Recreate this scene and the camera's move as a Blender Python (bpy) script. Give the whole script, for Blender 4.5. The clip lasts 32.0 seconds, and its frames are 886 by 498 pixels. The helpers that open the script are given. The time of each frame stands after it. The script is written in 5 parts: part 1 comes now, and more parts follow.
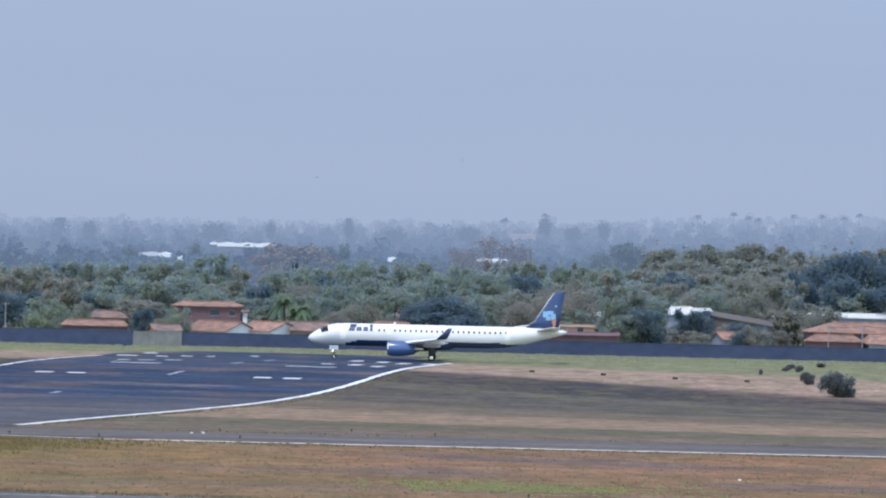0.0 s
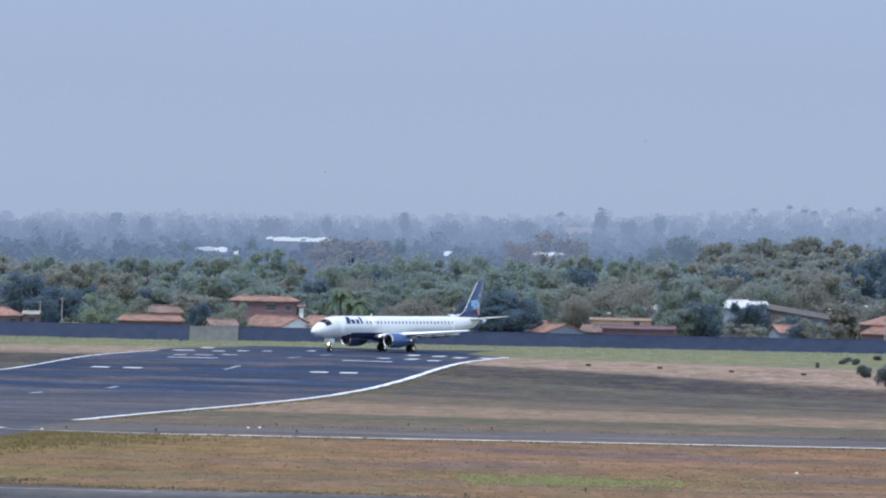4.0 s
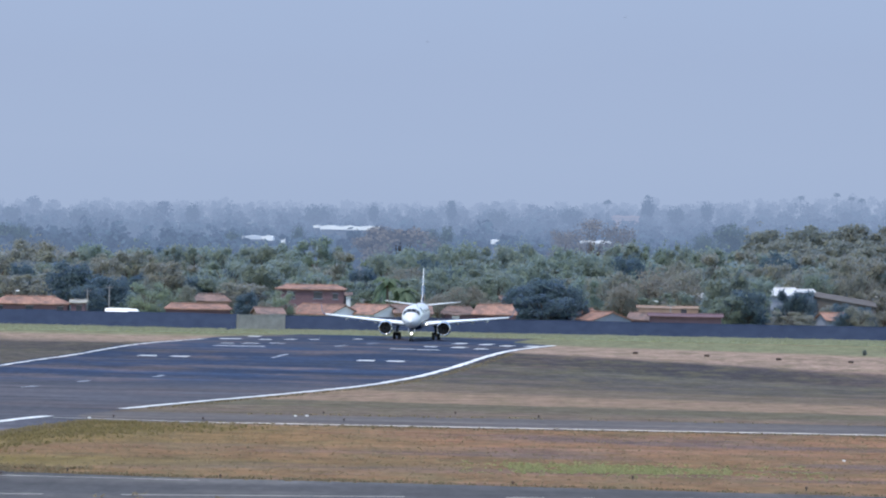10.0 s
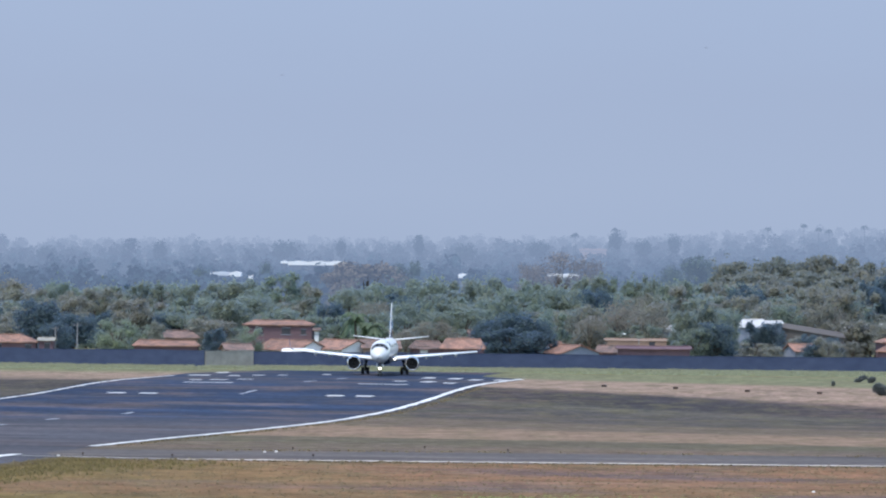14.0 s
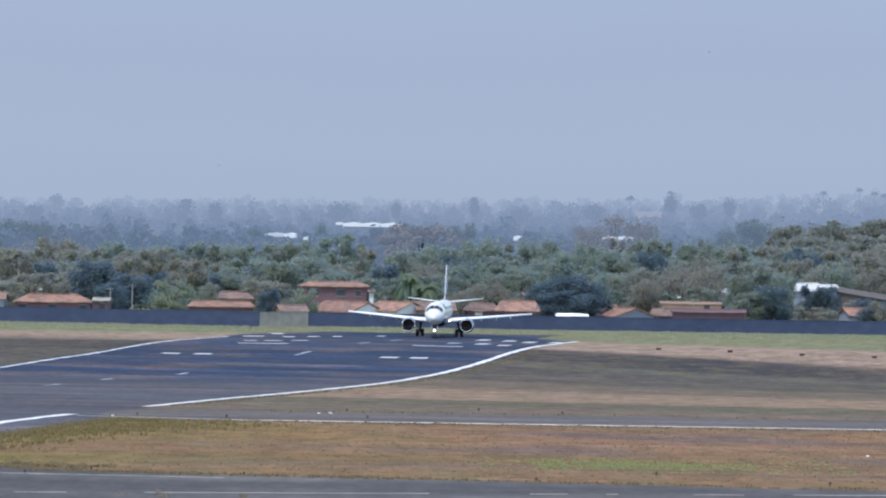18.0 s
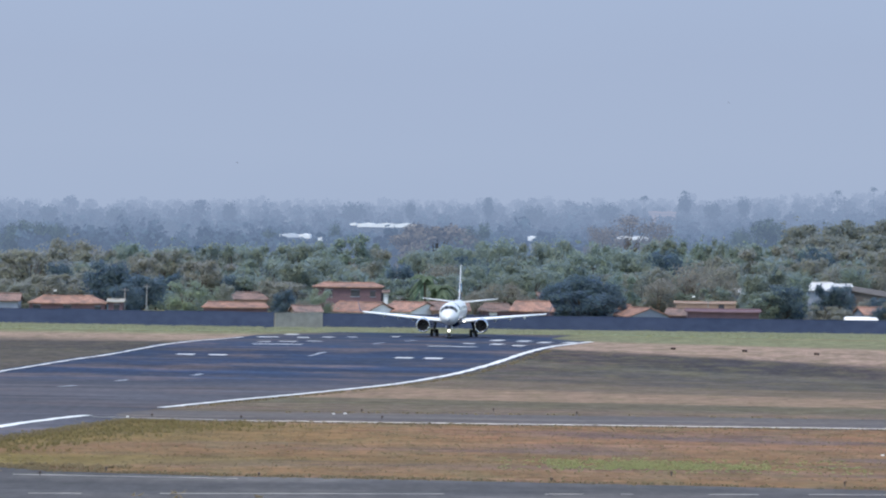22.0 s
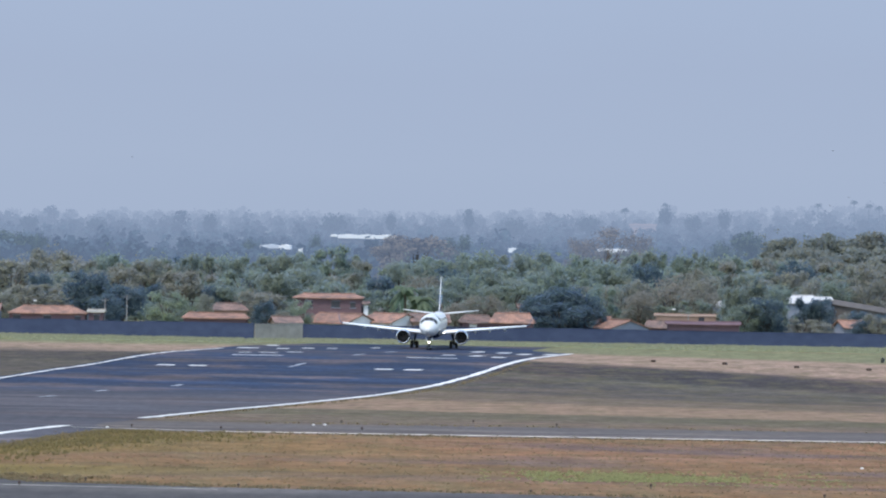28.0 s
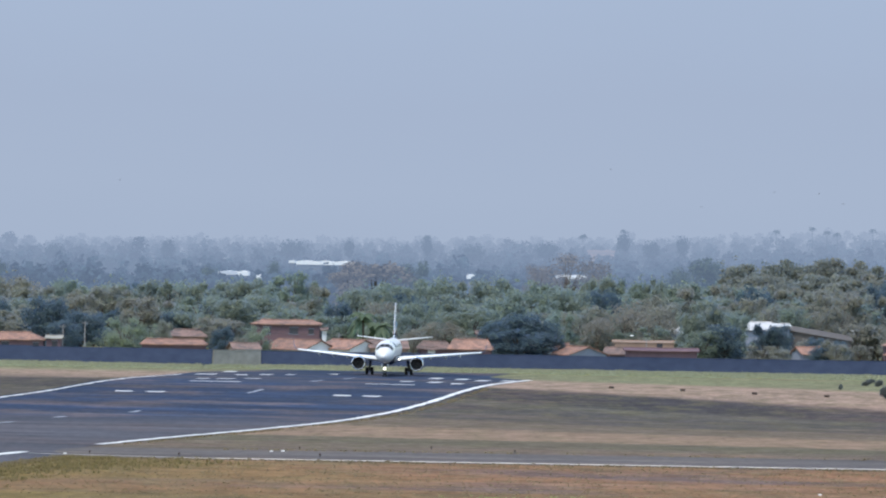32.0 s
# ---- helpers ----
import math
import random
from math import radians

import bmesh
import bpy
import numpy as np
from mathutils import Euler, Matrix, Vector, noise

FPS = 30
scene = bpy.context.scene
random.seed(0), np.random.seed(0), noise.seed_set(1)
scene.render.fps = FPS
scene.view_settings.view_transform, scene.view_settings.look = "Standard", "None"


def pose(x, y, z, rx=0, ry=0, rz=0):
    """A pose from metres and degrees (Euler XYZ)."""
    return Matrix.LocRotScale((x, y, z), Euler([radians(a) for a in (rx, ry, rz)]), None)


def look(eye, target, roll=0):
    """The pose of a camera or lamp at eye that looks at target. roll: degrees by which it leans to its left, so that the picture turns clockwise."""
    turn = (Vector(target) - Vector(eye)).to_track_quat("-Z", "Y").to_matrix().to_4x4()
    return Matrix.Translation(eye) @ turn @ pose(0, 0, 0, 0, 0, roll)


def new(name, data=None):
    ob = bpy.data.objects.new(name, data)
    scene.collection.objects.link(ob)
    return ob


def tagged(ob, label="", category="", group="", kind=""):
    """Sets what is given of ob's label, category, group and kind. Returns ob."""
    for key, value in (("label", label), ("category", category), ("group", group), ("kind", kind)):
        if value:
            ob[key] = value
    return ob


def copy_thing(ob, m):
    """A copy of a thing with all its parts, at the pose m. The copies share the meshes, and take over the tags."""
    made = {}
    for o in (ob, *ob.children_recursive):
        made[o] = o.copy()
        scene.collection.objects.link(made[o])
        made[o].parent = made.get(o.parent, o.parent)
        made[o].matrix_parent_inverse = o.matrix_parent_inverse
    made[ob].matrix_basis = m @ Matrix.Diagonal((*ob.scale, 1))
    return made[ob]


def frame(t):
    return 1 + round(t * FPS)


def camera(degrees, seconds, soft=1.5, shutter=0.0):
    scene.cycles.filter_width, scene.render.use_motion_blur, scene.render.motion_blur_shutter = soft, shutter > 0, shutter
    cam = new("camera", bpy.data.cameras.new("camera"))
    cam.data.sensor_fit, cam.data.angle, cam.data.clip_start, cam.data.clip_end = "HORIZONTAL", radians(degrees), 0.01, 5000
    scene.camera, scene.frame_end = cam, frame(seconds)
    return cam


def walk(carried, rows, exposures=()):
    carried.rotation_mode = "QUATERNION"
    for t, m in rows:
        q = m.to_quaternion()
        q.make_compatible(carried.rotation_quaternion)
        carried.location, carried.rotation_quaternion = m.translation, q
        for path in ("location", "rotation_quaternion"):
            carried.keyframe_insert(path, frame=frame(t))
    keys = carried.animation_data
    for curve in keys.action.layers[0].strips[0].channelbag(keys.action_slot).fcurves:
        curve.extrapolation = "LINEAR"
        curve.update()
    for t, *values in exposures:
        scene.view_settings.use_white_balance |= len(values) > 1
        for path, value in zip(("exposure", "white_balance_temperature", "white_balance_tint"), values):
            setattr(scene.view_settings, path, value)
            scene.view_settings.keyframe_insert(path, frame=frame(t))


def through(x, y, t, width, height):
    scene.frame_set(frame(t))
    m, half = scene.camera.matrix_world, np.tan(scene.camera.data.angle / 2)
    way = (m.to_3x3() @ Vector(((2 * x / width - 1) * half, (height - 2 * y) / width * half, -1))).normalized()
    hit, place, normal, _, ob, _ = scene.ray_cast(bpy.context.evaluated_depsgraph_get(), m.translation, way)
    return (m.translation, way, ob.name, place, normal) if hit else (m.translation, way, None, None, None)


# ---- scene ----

# The camera stands on a terrace at EYE and only pans, tilts and leans in the hand.
EYE = Vector((0, 0, 19.72))
cam = camera(8.62, 32.0, soft=2.1)
# seconds, where the view's axis meets the plane 1000 m away (right, up from eye level), lean in degrees
PATH = [
    (0.0, 16.637, -3.292, 1.38), (0.5, 15.523, -3.686, 1.34), (1.0, 12.252, -4.525, 1.26), (1.5, 13.254, -3.038, 1.16), (2.0, 12.889, -3.052, 1.28), (2.5, 9.182, -4.296, 1.26),
    (3.0, 8.257, -4.318, 1.25), (3.5, 7.745, -3.969, 1.22), (5.5, 4.431, -7.433, 1.12), (6.0, 2.243, -7.291, 1.07), (6.5, -1.214, -7.388, 1.07), (7.0, -0.682, -7.401, 1.07),
    (7.5, 1.475, -7.418, 1.10), (8.0, 1.006, -7.509, 1.02), (8.5, -0.469, -8.281, 0.99), (9.0, 0.143, -7.579, 0.97), (9.5, 0.551, -7.105, 1.09), (10.0, -0.812, -6.677, 1.11),
    (10.5, -1.685, -5.916, 0.98), (11.0, -0.813, -5.472, 0.86), (11.5, -0.565, -5.419, 0.90), (12.0, -1.999, -5.367, 0.99), (12.5, -2.885, -1.361, 0.76), (13.0, 1.007, -1.301, 0.52),
    (13.5, 4.661, -0.198, 0.58), (15.5, 2.236, -4.077, 0.76), (16.0, 0.946, -4.257, 0.76), (16.5, 1.152, -5.151, 0.73), (17.0, 1.575, -6.500, 0.71), (17.5, 1.312, -7.890, 0.73),
    (18.0, -4.678, -7.309, 0.89), (18.5, -7.738, -6.003, 0.76), (19.0, -7.725, -6.718, 0.74), (19.5, -6.671, -6.297, 0.71), (20.0, -5.548, -5.807, 0.68), (20.5, -4.401, -6.556, 0.72),
    (21.0, -5.211, -7.179, 0.72), (21.5, -7.073, -7.690, 0.80), (22.0, -7.112, -7.290, 0.74), (22.5, -6.583, -7.156, 0.75), (23.0, -5.421, -7.549, 0.77), (23.5, -4.477, -7.499, 0.83),
    (24.0, -4.302, -7.415, 0.85), (24.5, -5.213, -7.487, 0.92), (25.0, -5.819, -7.294, 0.89), (25.5, -5.251, -6.720, 0.99), (27.5, -2.985, -6.949, 1.05), (28.0, -3.807, -5.273, 0.96),
    (28.5, -1.951, -5.547, 0.95), (29.0, 0.300, -4.624, 0.88), (29.5, 1.078, -5.098, 0.84), (30.0, 2.826, -4.725, 0.95), (30.5, 4.533, -4.301, 0.94), (31.0, 2.226, -2.189, 0.81),
    (31.5, 2.364, -1.657, 0.97), (32.0, 3.214, -0.671, 1.00),
]
walk(cam, [(t, look(EYE, EYE + Vector((a, 1000, b)), lean)) for t, a, b, lean in PATH],
     # the picture turns from cool to slightly warmer on the way
     [(0.0, 0.0, 6550, 10.0), (2.0, 0.0, 6600, 10.0), (6.0, 0.0, 6400, 10.0), (12.0, 0.0, 6450, 10.0), (16.0, 0.0, 6680, 9.6), (25.0, 0.0, 6700, 9.4), (28.0, 0.0, 6760, 9.0), (32.0, 0.0, 6860, 8.0)])

# ---- light ----
SUN_AZ, SUN_EL = radians(-150), radians(63)     # azimuth from +Y towards +X
world = bpy.data.worlds.new("sky")
scene.world = world
world.use_nodes = True
wn = world.node_tree
sky = wn.nodes.new("ShaderNodeTexSky")
sky.sky_type = "NISHITA"
sky.sun_disc = False
sky.sun_elevation, sky.sun_rotation = SUN_EL, SUN_AZ
sky.air_density, sky.dust_density, sky.ozone_density = 1.2, 1.0, 2.0
wn.links.new(sky.outputs[0], wn.nodes["Background"].inputs[0])
wn.nodes["Background"].inputs[1].default_value = 0.34
sun_dir = Vector((math.sin(SUN_AZ) * math.cos(SUN_EL), math.cos(SUN_AZ) * math.cos(SUN_EL), math.sin(SUN_EL)))
sun = new("sun", bpy.data.lights.new("sun", "SUN"))
sun.data.energy, sun.data.angle, sun.data.color = 2.9, radians(0.6), (1.0, 0.95, 0.87)
sun.matrix_world = look(sun_dir * 300 + Vector((0, 800, 0)), Vector((0, 800, 0)))
scene.view_settings.exposure = 0.0


# ---- materials ----
def shader(name, rough=0.8, metal=0.0):
    m = bpy.data.materials.new(name)
    m.use_nodes = True
    b = m.node_tree.nodes["Principled BSDF"]
    b.inputs["Roughness"].default_value, b.inputs["Metallic"].default_value = rough, metal
    b.inputs["Specular IOR Level"].default_value = 0.3
    return m, m.node_tree, b


def node(nt, kind, **values):
    n = nt.nodes.new(kind)
    for k, v in values.items():
        n.inputs[k].default_value = v
    return n


def rgba(c):
    return (c[0], c[1], c[2], 1.0)


def mixed(nt, fac, a, b, mode="MIX"):
    """Colour a to b by fac; each may be a socket or a colour."""
    n = nt.nodes.new("ShaderNodeMix")
    n.data_type, n.blend_type = "RGBA", mode
    for sock, v in ((n.inputs[0], fac), (n.inputs[6], a), (n.inputs[7], b)):
        if hasattr(v, "links"):
            nt.links.new(v, sock)
        elif isinstance(v, (int, float)):
            sock.default_value = v
        else:
            sock.default_value = rgba(v)
    return n.outputs[2]


def stretched(nt, scale, vec=(1, 1, 1), detail=4.0, rough=0.6, space="pos"):
    """Noise over world or object position, stretched by vec."""
    mp = nt.nodes.new("ShaderNodeMapping")
    mp.inputs["Scale"].default_value = vec
    if space == "pos":
        nt.links.new(nt.nodes.new("ShaderNodeNewGeometry").outputs["Position"], mp.inputs[0])
    else:
        nt.links.new(nt.nodes.new("ShaderNodeTexCoord").outputs["Object"], mp.inputs[0])
    n = node(nt, "ShaderNodeTexNoise", Scale=scale, Detail=detail, Roughness=rough)
    nt.links.new(mp.outputs[0], n.inputs["Vector"])
    return n.outputs["Fac"]


def ramped(nt, fac, stops, smooth=False):
    r = nt.nodes.new("ShaderNodeValToRGB")
    r.color_ramp.interpolation = "EASE" if smooth else "LINEAR"
    e = r.color_ramp.elements
    while len(e) < len(stops):
        e.new(0.5)
    for k, (p, c) in enumerate(stops):
        e[k].position = p
        e[k].color = rgba(c) if not isinstance(c, (int, float)) else (c, c, c, 1)
    nt.links.new(fac, r.inputs[0])
    return r.outputs[0]


def arith(nt, op, a, b):
    n = nt.nodes.new("ShaderNodeMath")
    n.operation = op
    for s, v in zip(n.inputs, (a, b)):
        if hasattr(v, "links"):
            nt.links.new(v, s)
        else:
            s.default_value = v
    return n.outputs[0]


def bumped(nt, b, height, strength=0.4, distance=0.05):
    n = node(nt, "ShaderNodeBump", Strength=strength, Distance=distance)
    nt.links.new(height, n.inputs["Height"])
    nt.links.new(n.outputs[0], b.inputs["Normal"])


def surface(name, low, high, scale=1.0, rough=0.8, metal=0.0, vec=(1, 1, 1), space="obj", bump=0.3, random_mix=0.0, spec=0.3):
    """A surface between two colours by noise at two scales, with relief."""
    m, nt, b = shader(name, rough, metal)
    b.inputs["Specular IOR Level"].default_value = spec
    n1 = stretched(nt, scale, vec, space=space)
    n2 = stretched(nt, scale * 0.13, vec, space=space)
    f = arith(nt, "ADD", arith(nt, "MULTIPLY", n1, 0.6), arith(nt, "MULTIPLY", n2, 0.6))
    f = ramped(nt, f, [(0.38, 0.0), (0.82, 1.0)])
    c = mixed(nt, f, low, high)
    if random_mix:
        rnd = nt.nodes.new("ShaderNodeObjectInfo").outputs["Random"]
        c = mixed(nt, random_mix, c, ramped(nt, rnd, [(0, tuple(x * 0.6 for x in low)), (1, tuple(min(1, x * 1.35) for x in high))]))
    nt.links.new(c, b.inputs["Base Color"])
    if bump:
        bumped(nt, b, n1, bump)
    return m


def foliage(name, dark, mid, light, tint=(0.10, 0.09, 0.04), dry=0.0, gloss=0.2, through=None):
    """Leaves: clump by clump and tree by tree of a slightly different green; through: a cooler transmitted colour that
    paints hazy, lifted shade into them.
    """
    m, nt, b = shader(name, 0.6)
    geo = nt.nodes.new("ShaderNodeNewGeometry")
    isl = geo.outputs["Random Per Island"]
    rnd = nt.nodes.new("ShaderNodeObjectInfo").outputs["Random"]
    c = ramped(nt, isl, [(0, dark), (0.55, mid), (1, light)])
    big = stretched(nt, 0.35)
    c = mixed(nt, ramped(nt, big, [(0.35, 0.0), (0.7, 0.7)]), c, mid)
    c = mixed(nt, arith(nt, "MULTIPLY", rnd, 0.65 + dry), c, tint)
    nt.links.new(c, b.inputs["Base Color"])
    b.inputs["Specular IOR Level"].default_value = gloss
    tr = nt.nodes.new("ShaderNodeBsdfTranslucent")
    # blue set here lifts the crowns' shade as distance haze would
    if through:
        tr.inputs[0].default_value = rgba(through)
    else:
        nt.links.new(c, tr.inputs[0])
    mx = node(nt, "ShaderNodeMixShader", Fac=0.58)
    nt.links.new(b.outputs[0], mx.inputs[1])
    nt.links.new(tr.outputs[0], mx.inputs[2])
    nt.links.new(mx.outputs[0], nt.nodes["Material Output"].inputs[0])
    return m


HAZE = (0.268, 0.378, 0.618)          # haze colour painted into things one kilometre or two away
SKYLINE = (0.368, 0.458, 0.644)       # and into those at the skyline


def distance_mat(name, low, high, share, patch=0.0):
    """Woods or walls kilometres away, with the haze of milky air mixed into the surface as emission, by share."""
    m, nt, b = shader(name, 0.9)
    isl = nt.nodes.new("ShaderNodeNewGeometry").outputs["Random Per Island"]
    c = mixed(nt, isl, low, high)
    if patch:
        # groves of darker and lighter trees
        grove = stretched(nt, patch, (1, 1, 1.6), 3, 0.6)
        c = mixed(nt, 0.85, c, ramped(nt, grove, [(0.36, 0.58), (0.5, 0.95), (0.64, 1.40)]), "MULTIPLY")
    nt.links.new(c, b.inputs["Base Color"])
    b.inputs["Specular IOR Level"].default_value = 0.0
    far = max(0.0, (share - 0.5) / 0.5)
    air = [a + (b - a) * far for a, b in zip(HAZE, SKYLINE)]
    # the surface itself glows in the haze colour
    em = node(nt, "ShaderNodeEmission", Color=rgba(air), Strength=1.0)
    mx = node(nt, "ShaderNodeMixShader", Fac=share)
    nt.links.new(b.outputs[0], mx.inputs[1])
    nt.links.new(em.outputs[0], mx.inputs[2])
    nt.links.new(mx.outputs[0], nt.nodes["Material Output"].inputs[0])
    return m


def glowing(name, colour, strength):
    m = bpy.data.materials.new(name)
    m.use_nodes = True
    nt = m.node_tree
    em = node(nt, "ShaderNodeEmission", Color=rgba(colour), Strength=strength)
    nt.links.new(em.outputs[0], nt.nodes["Material Output"].inputs[0])
    return m


def grass_ground():
    """Dry savanna grass in mown strips that run across the view; shifting shade is painted in as dark strips."""
    m, nt, b = shader("dry_grass", 0.95)
    b.inputs["Specular IOR Level"].default_value = 0.05
    geo = nt.nodes.new("ShaderNodeNewGeometry")
    sep = nt.nodes.new("ShaderNodeSeparateXYZ")
    nt.links.new(geo.outputs["Position"], sep.inputs[0])
    wob = stretched(nt, 0.035, (0.8, 0.6, 1), 5, 0.6)
    fine = stretched(nt, 0.6, (1.0, 0.3, 1), 5, 0.75)
    y = arith(nt, "ADD", sep.outputs["Y"], arith(nt, "MULTIPLY", arith(nt, "SUBTRACT", wob, 0.5), 9.0))
    y = arith(nt, "ADD", y, arith(nt, "MULTIPLY", arith(nt, "SUBTRACT", fine, 0.5), 3.5))
    slant = ramped(nt, arith(nt, "DIVIDE", arith(nt, "SUBTRACT", sep.outputs["Y"], 490.0), 230.0), [(0.0, 0.0), (1.0, 1.0)])
    y = arith(nt, "ADD", y, arith(nt, "MULTIPLY", arith(nt, "MULTIPLY", arith(nt, "MAXIMUM", arith(nt, "SUBTRACT", sep.outputs["X"], 38.0), -48.0), 0.95), slant))
    left = ramped(nt, arith(nt, "DIVIDE", arith(nt, "ADD", sep.outputs["X"], 70.0), 50.0), [(0.0, 1.0), (0.8, 0.0)])
    y = arith(nt, "ADD", y, arith(nt, "MULTIPLY", arith(nt, "MULTIPLY", left, 6.0), slant))
    f = arith(nt, "DIVIDE", arith(nt, "SUBTRACT", y, 360.0), 640.0)
    olive, brown, rust = (0.146, 0.108, 0.040), (0.172, 0.101, 0.053), (0.204, 0.106, 0.061)
    # dark and dusk put a shifting shade, averaged, into the ground colour
    dark, tan, pale = (0.042, 0.038, 0.041), (0.214, 0.146, 0.104), (0.262, 0.186, 0.142)
    worn = (0.118, 0.091, 0.070)
    dusk = (0.066, 0.058, 0.055)
    green, dgreen, sage = (0.160, 0.164, 0.092), (0.092, 0.082, 0.058), (0.084, 0.077, 0.062)

    def at(d):
        return (d - 360.0) / 640.0
    stops = [(at(372), brown), (at(398), brown), (at(425), brown), (at(470), rust), (at(500), brown), (at(524), worn), (at(548), worn), (at(558), dgreen), (at(574), dgreen),
             (at(582), tan), (at(622), tan), (at(640), worn), (at(668), worn), (at(676), dusk), (at(690), dusk), (at(697), sage), (at(705), dusk), (at(724), dusk),
             (at(730), sage), (at(737), sage), (at(744), dark), (at(776), dark), (at(786), pale), (at(836), pale), (at(852), green), (at(960), green)]
    c = ramped(nt, f, stops)
    # patches: greener tufts, bare mauve earth, salmon streaks of dry grass
    spots = stretched(nt, 0.26, (1.0, 0.4, 1), 6, 0.75)
    c = mixed(nt, ramped(nt, spots, [(0.46, 0.0), (0.62, 0.6)]), c, (0.100, 0.088, 0.048))
    infield = ramped(nt, arith(nt, "DIVIDE", arith(nt, "SUBTRACT", sep.outputs["Y"], 500.0), 60.0), [(0.0, 1.0), (1.0, 0.22)])
    east = ramped(nt, arith(nt, "DIVIDE", arith(nt, "ADD", sep.outputs["X"], 40.0), 60.0), [(0.2, 0.55), (0.9, 1.0)])
    bare = stretched(nt, 0.050, (0.55, 1.15, 1), 5, 0.6)
    c = mixed(nt, arith(nt, "MULTIPLY", arith(nt, "MULTIPLY", infield, east), ramped(nt, bare, [(0.38, 0.90), (0.49, 0.0)])), c, (0.118, 0.084, 0.076))
    earth = stretched(nt, 0.085, (0.30, 1.0, 1), 6, 0.65)
    c = mixed(nt, arith(nt, "MULTIPLY", infield, ramped(nt, earth, [(0.52, 0.0), (0.66, 0.75)])), c, (0.232, 0.136, 0.098))
    # yellower towards the runway and along the near edge, in uneven tongues
    west = ramped(nt, arith(nt, "DIVIDE", arith(nt, "ADD", sep.outputs["X"], 40.0), 60.0), [(0.05, 1.0), (0.75, 0.0)])
    near = ramped(nt, arith(nt, "DIVIDE", arith(nt, "SUBTRACT", sep.outputs["Y"], 400.0), 110.0), [(0.0, 0.80), (0.9, 0.75), (1.0, 0.0)])
    tongues = ramped(nt, stretched(nt, 0.045, (0.6, 1.0, 1), 4, 0.6), [(0.40, 0.10), (0.54, 1.0)])
    c = mixed(nt, arith(nt, "MULTIPLY", arith(nt, "MULTIPLY", west, near), tongues), c, (0.146, 0.116, 0.034))
    # darker ground west of the runway
    west_dark = ramped(nt, arith(nt, "DIVIDE", arith(nt, "SUBTRACT", sep.outputs["Y"], 690.0), 170.0), [(0.0, 0.0), (0.1, 1.0), (0.80, 1.0), (1.0, 0.0)])
    c = mixed(nt, arith(nt, "MULTIPLY", arith(nt, "MULTIPLY", left, west_dark), 0.75), c, (0.070, 0.060, 0.050))
    grain = stretched(nt, 1.3, (1.0, 0.32, 1), 6, 0.85)
    clump = stretched(nt, 0.42, (0.75, 0.5, 1), 5, 0.7)
    c = mixed(nt, 0.50, c, ramped(nt, grain, [(0.32, 0.40), (0.5, 0.92), (0.66, 1.55)]), "MULTIPLY")
    c = mixed(nt, 0.60, c, ramped(nt, clump, [(0.32, 0.45), (0.5, 0.97), (0.68, 1.5)]), "MULTIPLY")
    nt.links.new(c, b.inputs["Base Color"])
    bumped(nt, b, grain, 0.6, 0.15)
    return m


def asphalt(name, low, high, worn):
    """Asphalt with long rubber and patch streaks across the view; low can hold a reflection painted over the far part.
    """
    m, nt, b = shader(name, 0.75)
    b.inputs["Specular IOR Level"].default_value = 0.04
    n1 = stretched(nt, 0.045, (1.0, 1.3, 1), 6, 0.65)
    n2 = stretched(nt, 0.9, (1, 0.25, 1), 5, 0.75)
    geo = nt.nodes.new("ShaderNodeNewGeometry")
    sep = nt.nodes.new("ShaderNodeSeparateXYZ")
    nt.links.new(geo.outputs["Position"], sep.inputs[0])
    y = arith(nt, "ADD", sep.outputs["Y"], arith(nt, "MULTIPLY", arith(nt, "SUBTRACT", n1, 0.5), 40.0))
    # beyond some 650 m the base colour turns to low
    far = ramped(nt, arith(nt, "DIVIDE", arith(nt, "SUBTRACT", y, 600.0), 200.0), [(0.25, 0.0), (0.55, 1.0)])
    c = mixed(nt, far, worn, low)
    c = mixed(nt, ramped(nt, n1, [(0.49, 0.0), (0.60, 0.85)]), c, high)
    n4 = stretched(nt, 0.06, (0.5, 1.0, 1), 5, 0.6)
    c = mixed(nt, ramped(nt, n4, [(0.36, 0.7), (0.46, 0.0)]), c, tuple(v * 0.62 for v in worn))
    n3 = stretched(nt, 0.16, (0.10, 0.42, 1), 5, 0.7)
    c = mixed(nt, 0.8, c, ramped(nt, n3, [(0.36, 0.70), (0.52, 1.0), (0.66, 1.55)]), "MULTIPLY")
    c = mixed(nt, 0.6, c, ramped(nt, n2, [(0.3, 0.45), (0.7, 1.3)]), "MULTIPLY")
    nt.links.new(c, b.inputs["Base Color"])
    bumped(nt, b, n2, 0.25, 0.02)
    return m


GRASS = grass_ground()
# the runway's far navy blue is the sky's reflection put into the base colour
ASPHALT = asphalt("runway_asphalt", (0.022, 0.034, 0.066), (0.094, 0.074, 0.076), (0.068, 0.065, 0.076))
TAXI = asphalt("taxiway_asphalt", (0.074, 0.069, 0.070), (0.102, 0.093, 0.089), (0.074, 0.069, 0.070))
TAXI_PALE = asphalt("worn_taxiway_asphalt", (0.102, 0.088, 0.084), (0.130, 0.102, 0.086), (0.102, 0.088, 0.084))
PAINT = surface("marking_paint", (0.52, 0.51, 0.48), (0.70, 0.69, 0.66), 0.5, 0.6, vec=(1, 1, 1), space="pos", bump=0.0)
WORN_PAINT = surface("worn_marking_paint", (0.22, 0.21, 0.19), (0.66, 0.60, 0.50), 0.8, 0.7, space="pos", bump=0.0)
